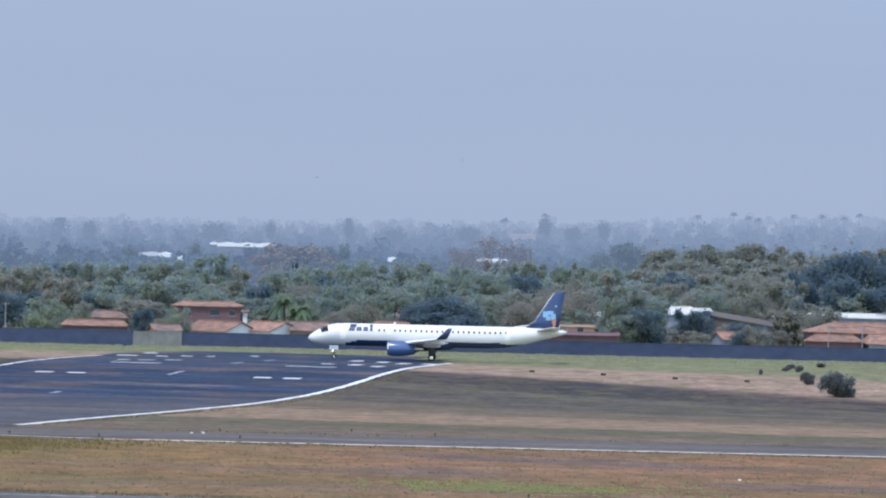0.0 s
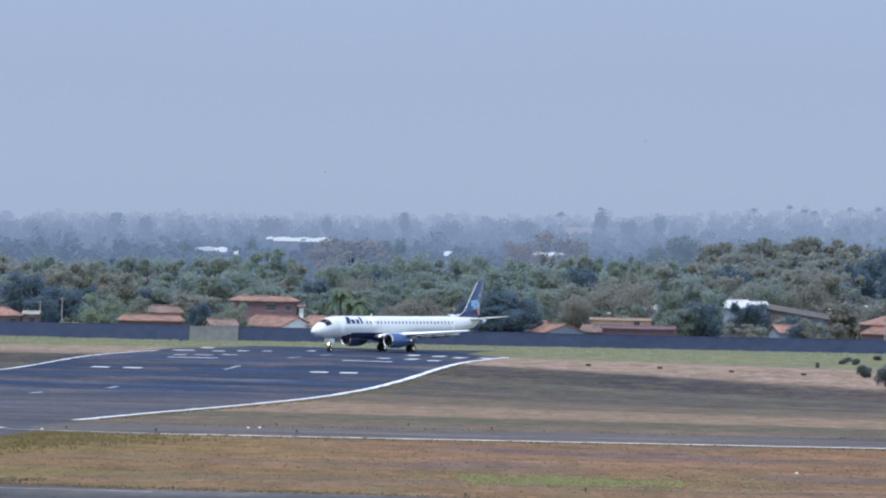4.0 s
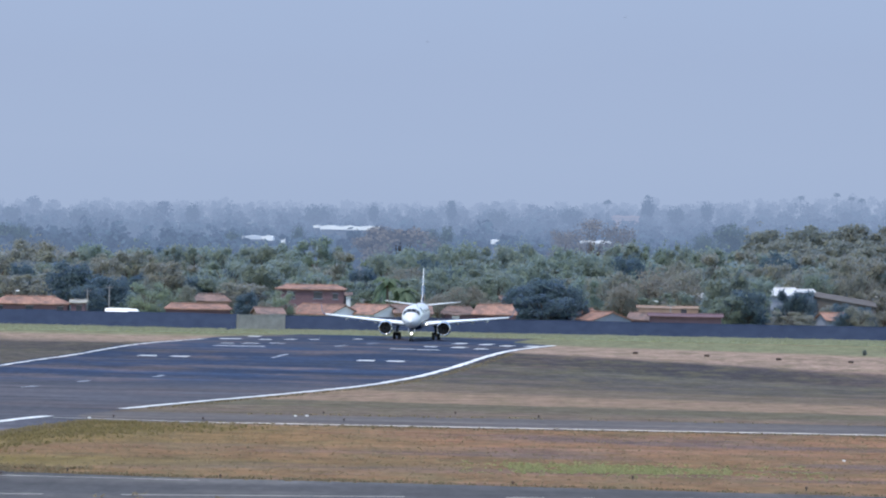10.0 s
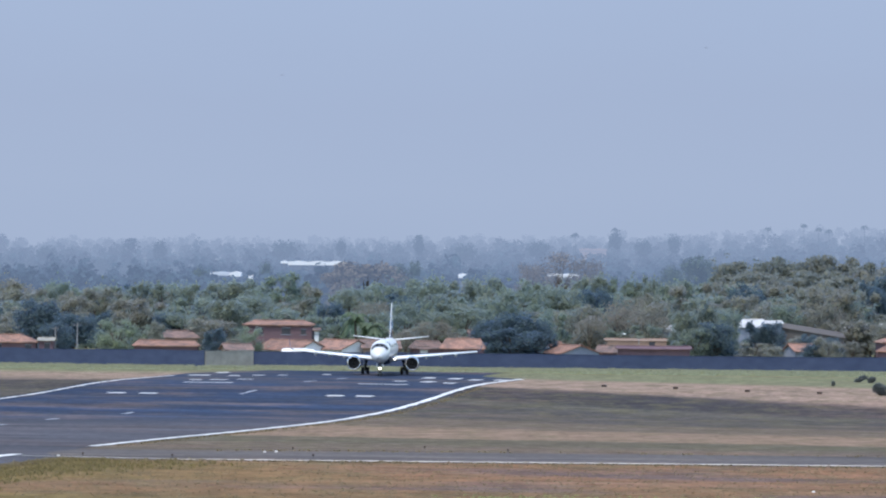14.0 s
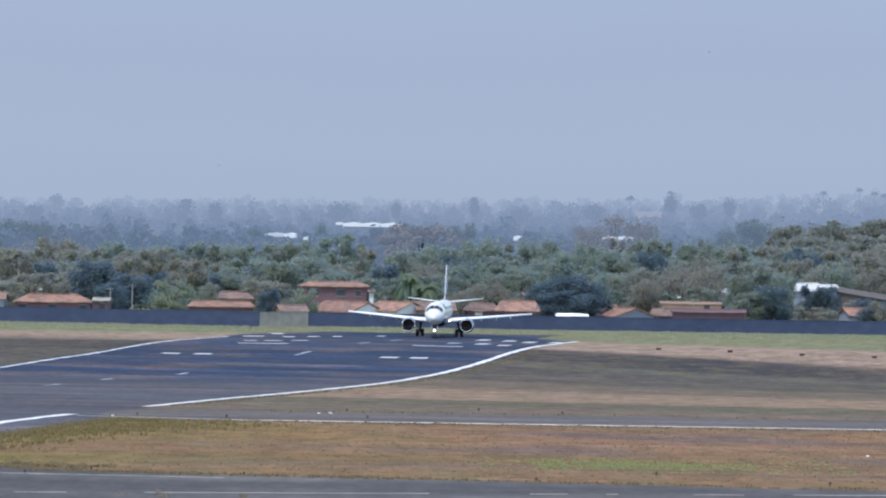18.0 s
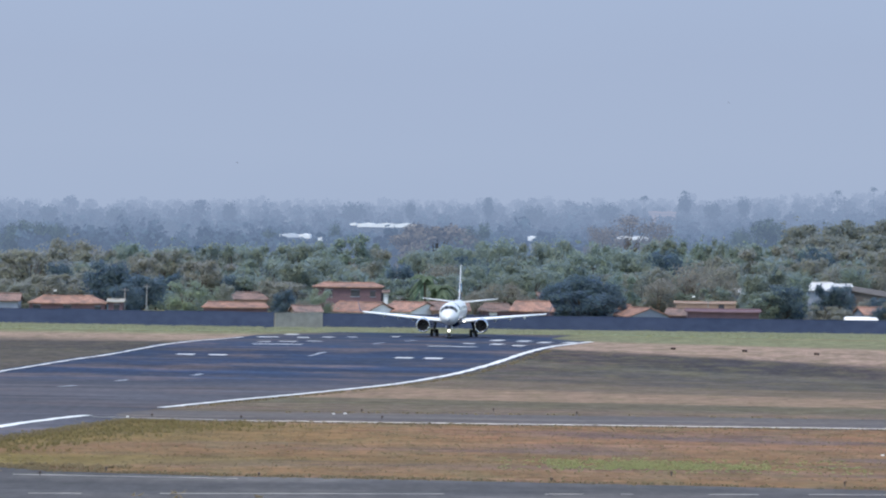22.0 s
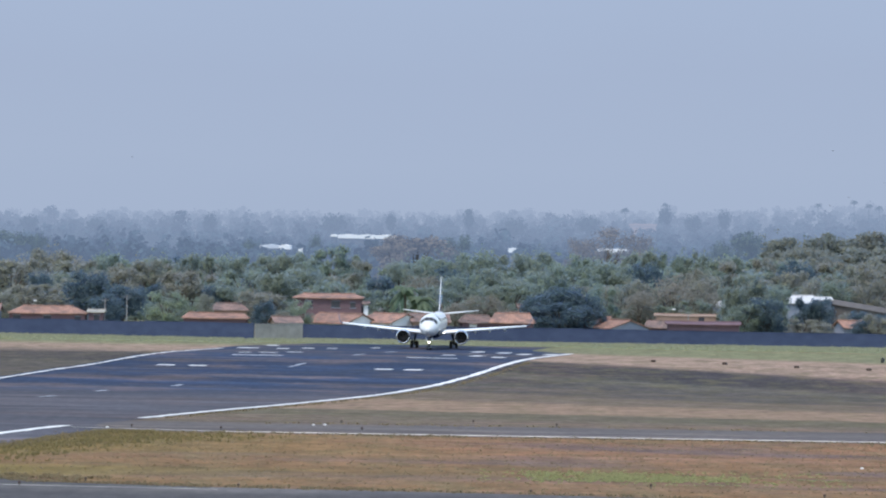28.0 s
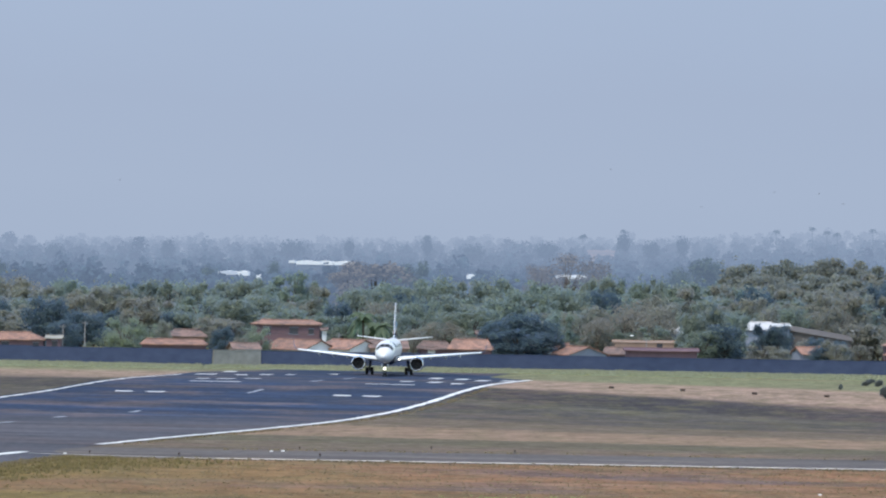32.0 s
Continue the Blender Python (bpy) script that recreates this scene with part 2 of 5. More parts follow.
CREAM_PAINT = surface("cream_marking_paint", (0.60, 0.52, 0.43), (0.80, 0.70, 0.59), 0.8, 0.7, space="pos", bump=0.0)
FAINT_PAINT = surface("faint_marking_paint", (0.14, 0.15, 0.17), (0.34, 0.35, 0.38), 0.5, 0.7, space="pos", bump=0.0)
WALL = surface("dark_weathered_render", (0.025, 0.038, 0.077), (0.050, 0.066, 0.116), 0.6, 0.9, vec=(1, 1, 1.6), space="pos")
PALE_WALL = surface("bare_concrete", (0.20, 0.19, 0.17), (0.34, 0.32, 0.28), 0.8, 0.9)
def clay_tiles(name, low, high, soot):
    """Rows of clay tiles: ribs down the slope, blotches of soot and lichen, paler mended patches."""
    m, nt, b = shader(name, 0.85)
    b.inputs["Specular IOR Level"].default_value = 0.2
    blot = stretched(nt, 0.55, (1, 1.3, 1.3), 5, 0.7, "obj")
    fine = stretched(nt, 2.6, (1, 0.5, 0.5), 4, 0.7, "obj")
    co = nt.nodes.new("ShaderNodeTexCoord")
    ribs = node(nt, "ShaderNodeTexWave", Scale=1.1, Distortion=0.6)
    nt.links.new(co.outputs["Object"], ribs.inputs["Vector"])
    c = mixed(nt, ramped(nt, fine, [(0.30, 0.0), (0.70, 1.0)]), low, high)
    c = mixed(nt, ramped(nt, blot, [(0.46, 0.0), (0.60, 0.85)]), c, soot)
    c = mixed(nt, ramped(nt, blot, [(0.30, 0.6), (0.42, 0.0)]), c, tuple(min(1.0, v * 1.12) for v in high))
    c = mixed(nt, 0.5, c, ramped(nt, ribs.outputs["Fac"], [(0.0, 0.55), (0.6, 1.15)]), "MULTIPLY")
    rnd = nt.nodes.new("ShaderNodeObjectInfo").outputs["Random"]
    c = mixed(nt, 0.5, c, ramped(nt, rnd, [(0.0, 0.7), (1.0, 1.3)]), "MULTIPLY")
    nt.links.new(c, b.inputs["Base Color"])
    bumped(nt, b, ribs.outputs["Fac"], 0.5, 0.06)
    return m


TILE = clay_tiles("terracotta_tiles", (0.202, 0.112, 0.084), (0.330, 0.192, 0.146), (0.136, 0.094, 0.082))
OLD_TILE = clay_tiles("old_clay_tiles", (0.148, 0.100, 0.088), (0.245, 0.160, 0.134), (0.092, 0.078, 0.075))
BROWN_ROOF = surface("weathered_brown_roof", (0.074, 0.067, 0.064), (0.112, 0.098, 0.090), 0.8, 0.9)
WHITE_ROOF = surface("white_metal_roof", (0.377, 0.377, 0.377), (0.541, 0.541, 0.541), 0.6, 0.5)
RED_WALL = surface("brick_red_wall", (0.098, 0.062, 0.074), (0.142, 0.088, 0.098), 0.9, 0.9)
WHITE_WALL = surface("whitewashed_wall", (0.50, 0.51, 0.53), (0.68, 0.68, 0.68), 0.7, 0.9)
GREY_WALL = surface("grey_blue_wall", (0.17, 0.19, 0.24), (0.26, 0.28, 0.33), 0.7, 0.9)
OCHRE_WALL = surface("ochre_wall", (0.20, 0.138, 0.106), (0.28, 0.194, 0.146), 0.7, 0.9)
DARK_GLASS = surface("dark_window", (0.02, 0.025, 0.035), (0.04, 0.045, 0.06), 1.0, 0.15, bump=0.0, spec=0.5)
COCKPIT_GLASS = surface("dark_cockpit_glass", (0.008, 0.010, 0.014), (0.016, 0.018, 0.024), 1.0, 0.35, bump=0.0, spec=0.12)
BARK = surface("bark", (0.07, 0.055, 0.045), (0.14, 0.115, 0.09), 2.0, 0.95, vec=(1, 1, 0.3))
POLE = surface("concrete_pole", (0.19, 0.19, 0.20), (0.28, 0.28, 0.28), 1.0, 0.9)
# pale greens and blue through-colours put a kilometre of haze into the leaves
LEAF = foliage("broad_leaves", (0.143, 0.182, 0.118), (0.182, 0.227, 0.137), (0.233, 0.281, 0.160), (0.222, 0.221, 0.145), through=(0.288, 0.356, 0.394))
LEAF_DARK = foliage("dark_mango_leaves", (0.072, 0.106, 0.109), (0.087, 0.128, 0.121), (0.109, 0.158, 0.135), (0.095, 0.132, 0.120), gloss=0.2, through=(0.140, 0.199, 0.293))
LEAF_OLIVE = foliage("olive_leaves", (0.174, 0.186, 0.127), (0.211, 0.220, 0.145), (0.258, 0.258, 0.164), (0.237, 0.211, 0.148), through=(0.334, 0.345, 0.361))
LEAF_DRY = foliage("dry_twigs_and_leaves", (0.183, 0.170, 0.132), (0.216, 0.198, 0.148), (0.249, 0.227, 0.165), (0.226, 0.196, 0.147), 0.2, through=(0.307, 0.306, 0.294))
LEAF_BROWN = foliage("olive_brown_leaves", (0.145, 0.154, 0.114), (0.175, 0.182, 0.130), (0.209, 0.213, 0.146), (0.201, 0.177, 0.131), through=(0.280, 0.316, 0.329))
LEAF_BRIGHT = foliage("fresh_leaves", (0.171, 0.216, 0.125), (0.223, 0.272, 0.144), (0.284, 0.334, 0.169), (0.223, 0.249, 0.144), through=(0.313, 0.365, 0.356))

AC_WHITE = surface("white_aircraft_paint", (0.56, 0.565, 0.575), (0.62, 0.625, 0.63), 0.4, 0.28, bump=0.0, spec=0.5)
AC_NAVY = surface("navy_aircraft_paint", (0.018, 0.032, 0.086), (0.026, 0.044, 0.110), 0.4, 0.25, bump=0.0, spec=0.5)
AC_BLUE = surface("engine_blue_paint", (0.046, 0.088, 0.205), (0.062, 0.112, 0.250), 0.4, 0.25, bump=0.0, spec=0.5)
FIN_BLUE = surface("blue_fin_paint", (0.018, 0.040, 0.115), (0.026, 0.052, 0.145), 0.4, 0.25, bump=0.0, spec=0.5)
AC_GREY = surface("light_grey_wing_paint", (0.66, 0.67, 0.68), (0.76, 0.77, 0.78), 0.5, 0.35, bump=0.0, spec=0.5)
AC_METAL = surface("polished_metal", (0.60, 0.60, 0.61), (0.75, 0.75, 0.76), 0.5, 0.25, 1.0, bump=0.0)
AC_DARK = surface("dark_metal", (0.03, 0.03, 0.035), (0.06, 0.06, 0.065), 1.0, 0.5, 0.3, bump=0.0)
AC_SKY = surface("light_blue_paint", (0.15, 0.30, 0.48), (0.24, 0.42, 0.60), 0.6, 0.3, bump=0.0)
AC_ORANGE = surface("orange_paint", (0.30, 0.14, 0.09), (0.40, 0.20, 0.13), 0.6, 0.3, bump=0.0)
RUBBER = surface("tyre_rubber", (0.014, 0.014, 0.015), (0.028, 0.028, 0.03), 2.0, 0.8, bump=0.0)
LAMP = glowing("landing_light", (1.0, 0.97, 0.90), 6.0)
VAN_WHITE = surface("white_car_paint", (0.76, 0.76, 0.77), (0.84, 0.84, 0.84), 0.5, 0.3, bump=0.0, spec=0.5)
PAPI_PAINT = surface("dark_orange_box_paint", (0.045, 0.03, 0.025), (0.075, 0.045, 0.035), 2.0, 0.6)
BIRD = surface("dark_feathers", (0.02, 0.02, 0.02), (0.05, 0.05, 0.05), 4.0, 0.8)


# ---- mesh helpers ----
def mesh_of(name, bm, material, smooth=False):
    me = bpy.data.meshes.new(name)
    bm.to_mesh(me)
    bm.free()
    me.materials.append(material)
    if smooth:
        for p in me.polygons:
            p.use_smooth = True
    return me


def part(name, bm, material, parent, label="", smooth=False):
    ob = new(name, mesh_of(name, bm, material, smooth))
    ob.parent = parent
    if label:
        ob["label"] = label
    return ob


def thing(name, label, category, group="", at=None, kind=""):
    ob = new(name)
    ob.empty_display_size = 0.2
    if at is not None:
        ob.matrix_basis = at
    return tagged(ob, label, category, group, kind)


def add_box(bm, x0, x1, y0, y1, z0, z1):
    v = [bm.verts.new(p) for p in ((x0, y0, z0), (x1, y0, z0), (x1, y1, z0), (x0, y1, z0), (x0, y0, z1), (x1, y0, z1), (x1, y1, z1), (x0, y1, z1))]
    for f in ((0, 3, 2, 1), (4, 5, 6, 7), (0, 1, 5, 4), (1, 2, 6, 5), (2, 3, 7, 6), (3, 0, 4, 7)):
        bm.faces.new([v[i] for i in f])


def box(x0, x1, y0, y1, z0, z1, bevel=0.0):
    bm = bmesh.new()
    add_box(bm, x0, x1, y0, y1, z0, z1)
    if bevel:
        bmesh.ops.bevel(bm, geom=bm.edges[:], offset=bevel, segments=1, affect="EDGES")
    return bm


def add_tube(bm, points, radii, sides=8, cap=True):
    """A tapered tube along points."""
    rings = []
    for i, p in enumerate(points):
        p = Vector(p)
        a = Vector(points[max(i - 1, 0)])
        b = Vector(points[min(i + 1, len(points) - 1)])
        q = (b - a).normalized().to_track_quat("Z", "Y")
        rings.append([bm.verts.new(p + q @ Vector((radii[i] * math.cos(2 * math.pi * k / sides), radii[i] * math.sin(2 * math.pi * k / sides), 0))) for k in range(sides)])
    for r0, r1 in zip(rings, rings[1:]):
        for k in range(sides):
            bm.faces.new((r0[k], r0[(k + 1) % sides], r1[(k + 1) % sides], r1[k]))
    if cap:
        bm.faces.new(rings[0][::-1])
        bm.faces.new(rings[-1])


def tube(points, radii, sides=8):
    bm = bmesh.new()
    add_tube(bm, points, radii, sides)
    return bm


def quads(name, verts, faces, material):
    me = bpy.data.meshes.new(name)
    me.from_pydata([tuple(v) for v in verts], [], faces)
    me.materials.append(material)
    return me


# ---- the ground: one gently rolling sheet ----
ROLL = [(300, 1.6), (390, 1.6), (492, 1.4), (541, 0.8), (579, 0.34), (613, -0.16), (644, -0.55), (690, -1.12), (730, -1.38), (764, -0.72),
        (795, 0.15), (820, 0.34), (864, 0.02), (900, 0.0)]


def ground_z(y, x=25.0):
    """Height of the ground: long swells away from the camera, and a cross slope in the runway's dip."""
    cross = 0.97 * math.exp(-((y - 735) / 38) ** 2) * (25.0 - min(25.0, max(-75.0, x))) / 100.0
    return swell(y) + cross


def swell(y):
    ys, zs = [a for a, _ in ROLL], [b for _, b in ROLL]
    if y <= ys[0] or y >= ys[-1]:
        return zs[0] if y <= ys[0] else 0.0
    # a soft mean over neighbours keeps the swells round
    return sum(w * float(np.interp(y + d, ys, zs)) for d, w in ((-14, 0.15), (-7, 0.2), (0, 0.3), (7, 0.2), (14, 0.15)))


ROWS_Y = [-400, 0, 200, 300] + [300 + 2 * k for k in range(1, 306)] + [1000, 1300, 2000, 3000, 4950]
gv, gf = [], []
for yy in ROWS_Y:
    for xx in (-900, -75, 25, 900):
        gv.append((xx, yy, ground_z(yy, xx)))
for i in range(len(ROWS_Y) - 1):
    for k in range(3):
        a = i * 4 + k
        gf.append((a, a + 1, a + 5, a + 4))
ground = tagged(new("ground", quads("ground", gv, gf, GRASS)), "dry mown airfield grass, tan, olive and dark strips with painted shade", "ground", kind="structure")


def sheet(name, left, right, y0, y1, lift, material, step=2.0, rough=0.0):
    """A paved or painted strip between x = left(y) and x = right(y), lying on the ground."""
    n = max(1, int(math.ceil((y1 - y0) / step)))
    vs, fs = [], []
    for i in range(n + 1):
        y = y0 + (y1 - y0) * i / n
        ja, jb = rough * (noise.noise((y * 0.21, 3.1, 0)) + 0.6 * noise.noise((y * 0.73, 8.2, 0))), rough * (noise.noise((y * 0.27, 5.7, 0)) + 0.6 * noise.noise((y * 0.81, 1.2, 0)))
        xa, xb = left(y) + ja, right(y) + jb
        vs += [(xa, y, ground_z(y, xa) + lift), (xb, y, ground_z(y, xb) + lift)]
    for i in range(n):
        fs.append((2 * i, 2 * i + 1, 2 * i + 3, 2 * i + 2))
    return new(name, quads(name, vs, fs, material))


def centre(y):
    """The runway's middle line, which runs at eight degrees to the view."""
    return -9.9 + (y - 864) * 0.1405


def strip(name, a, b, y0, y1, lift, material):
    """A stripe along the runway with worn, uneven edges."""
    return sheet(name, lambda y: centre(y) + a, lambda y: centre(y) + b, y0, y1, lift, material, 1.0, 0.28)


def smooth01(a, b, v):
    t = min(1.0, max(0.0, (v - a) / (b - a)))
    return t * t * (3 - 2 * t)


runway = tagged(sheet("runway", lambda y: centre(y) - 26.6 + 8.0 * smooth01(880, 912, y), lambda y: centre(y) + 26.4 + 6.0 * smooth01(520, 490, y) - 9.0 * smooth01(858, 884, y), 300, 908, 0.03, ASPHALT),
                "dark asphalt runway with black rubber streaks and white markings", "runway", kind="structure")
taxiway = tagged(sheet("taxiway", lambda y: centre(y) + 24.0, lambda y: 260.0, 494.5, 531.0, 0.02, TAXI_PALE), "grey asphalt taxiway with a thin white edge line", "taxiway", kind="structure")


def apron_edge(y):
    """Where the apron meets the grass: nearly across the view, then round towards the runway."""
    return float(np.interp(y, [374, 378, 382, 387.8, 390, 394, 401, 412, 424], [260, 60, 28, -2, -17, -28.8, -33.2, -37.0, -41.0]))


apron = tagged(sheet("apron", lambda y: -46.0, apron_edge, 240, 424, 0.02, TAXI, 1.0, 0.3), "grey asphalt taxiway below the terrace, with faint lines", "taxiway", kind="structure")


def marking(name, a, b, y0, y1, material=PAINT, label="white painted runway marking", group="", parent=runway):
    ob = strip(name, a, b, y0, y1, 0.055, material)
    ob.parent = parent
    ob["label"] = label
    return ob


marking("edge_line", 25.2, 26.15, 541, 864)
marking("edge_line", 25.1, 26.2, 300, 508)
marking("edge_line", -25.75, -25.2, 300, 864)
for off, ya, yb in ((10.9, 812, 816), (14.6, 811, 815), (12.0, 829, 838), (11.9, 857, 872), (16.4, 824, 838), (16.3, 853, 868), (20.6, 818, 828), (20.5, 843, 860), (24.0, 846, 860)):
    wide = 3.4 if yb - ya < 5 else 1.7
    mid = (ya + yb) / 2
    ya, yb = mid + (ya - mid) * 0.45, mid + (yb - mid) * 0.45
    marking("threshold_bar", off - wide / 2, off + wide / 2, ya, yb)
for a, b, ya, yb in ((-15.0, -8.0, 812.6, 814.4), (-17.0, -15.3, 828, 830.8), (-14.5, -12.0, 830.2, 833), (-11.5, -9.3, 835.4, 838.4), (-24.0, -20.8, 866, 870),
                     (-23.3, -21.5, 886, 890), (-18.1, -16.2, 865.5, 869), (-15.1, -13.4, 870, 873.5), (-11.7, -10.4, 872.6, 875.4), (-6.4, -5.2, 880, 884)):
    marking("threshold_bar", a, b, ya, yb)
for off in (-16.4, -12.2, 12.3, 16.2):
    marking("touchdown_bar", off - 1.15, off + 1.15, 771.5, 774.0)
for off, ya, yb in ((-0.3, 774, 786), (-2.0, 702, 708), (-5.6, 674, 681), (-4.4, 638, 646), (0.4, 822, 832), (1.0, 847, 857)):
    marking("centre_line_dash", off - 0.3, off + 0.3, ya, yb, FAINT_PAINT, "faded centre line dash")


def cross_line(x0, y0, x1, y1, width, material, parent, label, wobble=0.35, worn=0.0):
    """A painted line that runs across the view, with uneven edges and worn gaps."""
    n = int((x1 - x0) / 0.8)
    vs, fs = [], []
    for i in range(n + 1):
        x = x0 + (x1 - x0) * i / n
        y = y0 + (y1 - y0) * i / n + wobble * (noise.noise((x * 0.35, y0, 2.0)) + 0.6 * noise.noise((x * 0.9, y0, 7.0)))
        w = width * (0.5 + 0.22 * noise.noise((x * 0.5, y0, 4.0)))
        vs += [(x, y - w, ground_z(y - w, x) + 0.05), (x, y + w, ground_z(y + w, x) + 0.05)]
        if i and noise.noise((x * 0.4, y0, 11.0)) > worn - 1.0:
            fs.append((2 * i - 2, 2 * i, 2 * i + 1, 2 * i - 1))
    ob = new("taxiway_line", quads("taxiway_line", vs, fs, material))
    ob.parent = parent
    ob["label"] = label


cross_line(-20.0, 497.0, 200.0, 498.5, 1.55, CREAM_PAINT, taxiway, "worn white edge line", 0.7)
cross_line(-33.5, 503.0, -20.0, 497.2, 0.9, WORN_PAINT, taxiway, "worn white edge line", 0.3)
cross_line(-40.0, 360.4, 60.0, 383.6, 0.5, WORN_PAINT, apron, "worn thin painted line", 0.2, 0.85)
cross_line(-31.0, 388.2, -16.0, 386.2, 0.42, WORN_PAINT, apron, "worn thin painted line", 0.15, 0.6)

# sky and distance: a sheet of milky blue air behind everything
def sky_backdrop():
    m = bpy.data.materials.new("hazy_sky")
    m.use_nodes = True
    nt = m.node_tree
    sep = nt.nodes.new("ShaderNodeSeparateXYZ")
    nt.links.new(nt.nodes.new("ShaderNodeNewGeometry").outputs["Position"], sep.inputs[0])
    cloud = stretched(nt, 0.004, (1, 1, 2.5), 4)
    f = arith(nt, "ADD", arith(nt, "DIVIDE", sep.outputs["Z"], 260.0), arith(nt, "MULTIPLY", arith(nt, "SUBTRACT", cloud, 0.5), 0.25))
    c = ramped(nt, f, [(0.0, (0.365, 0.455, 0.640)), (0.25, (0.378, 0.468, 0.655)), (0.55, (0.372, 0.462, 0.655)), (1.0, (0.385, 0.490, 0.700))])
    em = nt.nodes.new("ShaderNodeEmission")
    nt.links.new(c, em.inputs[0])
    nt.links.new(em.outputs[0], nt.nodes["Material Output"].inputs[0])
    me = quads("backdrop", [(-800, 4900, -30), (800, 4900, -30), (800, 4900, 700), (-800, 4900, 700)], [(0, 1, 2, 3)], m)
    tagged(new("backdrop", me), "pale hazy blue sky", "sky", kind="structure")


sky_backdrop()


# ---- far woods, ridge behind ridge ----
def leaf_cloud(rng, centres, radii, per, size, squash=0.75):
    """Loose leaf clumps that fill soft, overlapping lobes, thinner and smaller towards their rims."""
    n = len(centres) * per
    c = np.repeat(np.asarray(centres, float), per, axis=0)
    r = np.repeat(np.asarray(radii, float), per)
    d = rng.normal(size=(n, 3))
    d /= np.linalg.norm(d, axis=1)[:, None]
    out = rng.uniform(0.05, 1.0, n) ** (1 / 2.2) * rng.uniform(0.85, 1.12, n)
    p = c + d * (r * out)[:, None] * np.array([1, 1, squash])
    nrm = rng.normal(size=(n, 3)) * 0.50 + d * 0.75 + np.array([0, 0, 0.45])
    nrm /= np.linalg.norm(nrm, axis=1)[:, None]
    a = np.cross(nrm, rng.normal(size=(n, 3)))
    a /= np.linalg.norm(a, axis=1)[:, None]
    b = np.cross(nrm, a)
    s = (size * rng.uniform(0.6, 1.4, n) * (1.25 - 0.5 * out))[:, None]
    k = rng.uniform(0.5, 1.0, (n, 1))
    v = np.stack([p - a * s, p - b * s * k + nrm * s * 0.25, p + a * s, p + b * s * k - nrm * s * 0.15], axis=1).reshape(-1, 3)
    return v, np.arange(n * 4).reshape(-1, 4)


CLEARINGS = ((-0.0245, -0.0100, 1600, 2395, -0.2), (-0.037, -0.0265, 1400, 1535, 0.0), (0.027, 0.035, 2200, 3220, -1.4))


def woods(name, y, tops, share, width, step, r0, r1, low, high, seed, label):
    rng = np.random.default_rng(seed)
    xs = np.arange(-width, width, step)
    xs = xs + rng.uniform(-0.5, 0.5, len(xs)) * step
    cs, rs = [], []
    for x in xs:
        r = rng.uniform(r0, r1)
        top = np.interp(x / y, [a for a, _ in tops], [b for _, b in tops]) 
        # uneven tops, but for the clearings in front of the far halls
        open_here = [d for a, b, y0, y1, d in CLEARINGS if a < x / y < b and y0 < y < y1]
        top += -sum(open_here) if open_here else rng.normal() * r * 0.26 + (r * 0.8 if rng.uniform() < 0.06 else 0.0)
        yy = y + rng.uniform(-0.03, 0.03) * y
        for k in range(4):
            cs.append((x + rng.normal() * r * 0.5, yy, top - r * (0.8 + 1.0 * k)))
            rs.append(r)
    v, f = leaf_cloud(rng, cs, rs, 46, np.repeat(np.array(rs) * 0.33, 46), 0.85)
    v[:, 2] = np.maximum(v[:, 2], -1.0)
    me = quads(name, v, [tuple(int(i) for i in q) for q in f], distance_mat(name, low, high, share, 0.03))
    return tagged(new(name, me), label, "woods", kind="stuff")


HILL = [(-0.1, 0.0), (-0.037, 0.4), (0.0, 0.9), (0.034, 1.8), (0.066, 3.4), (0.092, 4.4), (0.13, 4.8)]
FAR_ROWS = ((1480, 0.42, 57, 0.0, 4.0, 6.4), (1600, 0.45, 58, 0.0, 4.0, 6.4), (1740, 0.48, 55, 0.0, 4.0, 6.8), (1900, 0.51, 51, 0.05, 4.2, 7.0), (2080, 0.54, 47, 0.1, 4.4, 7.4), (2280, 0.57, 43, 0.2, 4.6, 7.8),
            (2500, 0.60, 38, 0.3, 4.8, 8.0), (2760, 0.635, 31, 0.4, 5.0, 8.4), (3060, 0.67, 24, 0.55, 5.2, 8.8), (3400, 0.71, 16, 0.7, 5.4, 9.0), (3780, 0.76, 8, 0.85, 5.6, 9.4), (4180, 0.83, 2, 0.9, 6.0, 9.8), (4600, 0.90, -3, 1.0, 6.2, 10.0))
for i, (y, share, v0, hill, r0, r1) in enumerate(FAR_ROWS):
    tops = [(a, 19.72 - (v0 - 9.0 * hill * b) * y / 10404) for a, b in HILL]
    woods("far_woods", y, tops, share, y * 0.115, r0 * 0.95, r0 * 0.62, r1 * 0.62, (0.031, 0.052, 0.058), (0.040, 0.062, 0.066), 40 + i,
          "hazy blue-green woods in the far distance")
    if y > 2500:
        hv, hf = [], []
        for a, b in tops:
            hv += [(a * y * 1.3, y - 180, -1), (a * y * 1.3, y, b - r1 * 0.9), (a * y * 1.3, y + 100, -1)]
        for k in range(len(tops) - 1):
            hf += [(3 * k, 3 * k + 3, 3 * k + 4, 3 * k + 1), (3 * k + 1, 3 * k + 4, 3 * k + 5, 3 * k + 2)]
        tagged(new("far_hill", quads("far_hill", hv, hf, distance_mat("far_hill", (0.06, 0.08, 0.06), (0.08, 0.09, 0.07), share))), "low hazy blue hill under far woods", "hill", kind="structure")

# roofs and walls whose own materials hold the painted haze
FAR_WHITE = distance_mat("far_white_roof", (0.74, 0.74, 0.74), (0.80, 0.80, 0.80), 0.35)
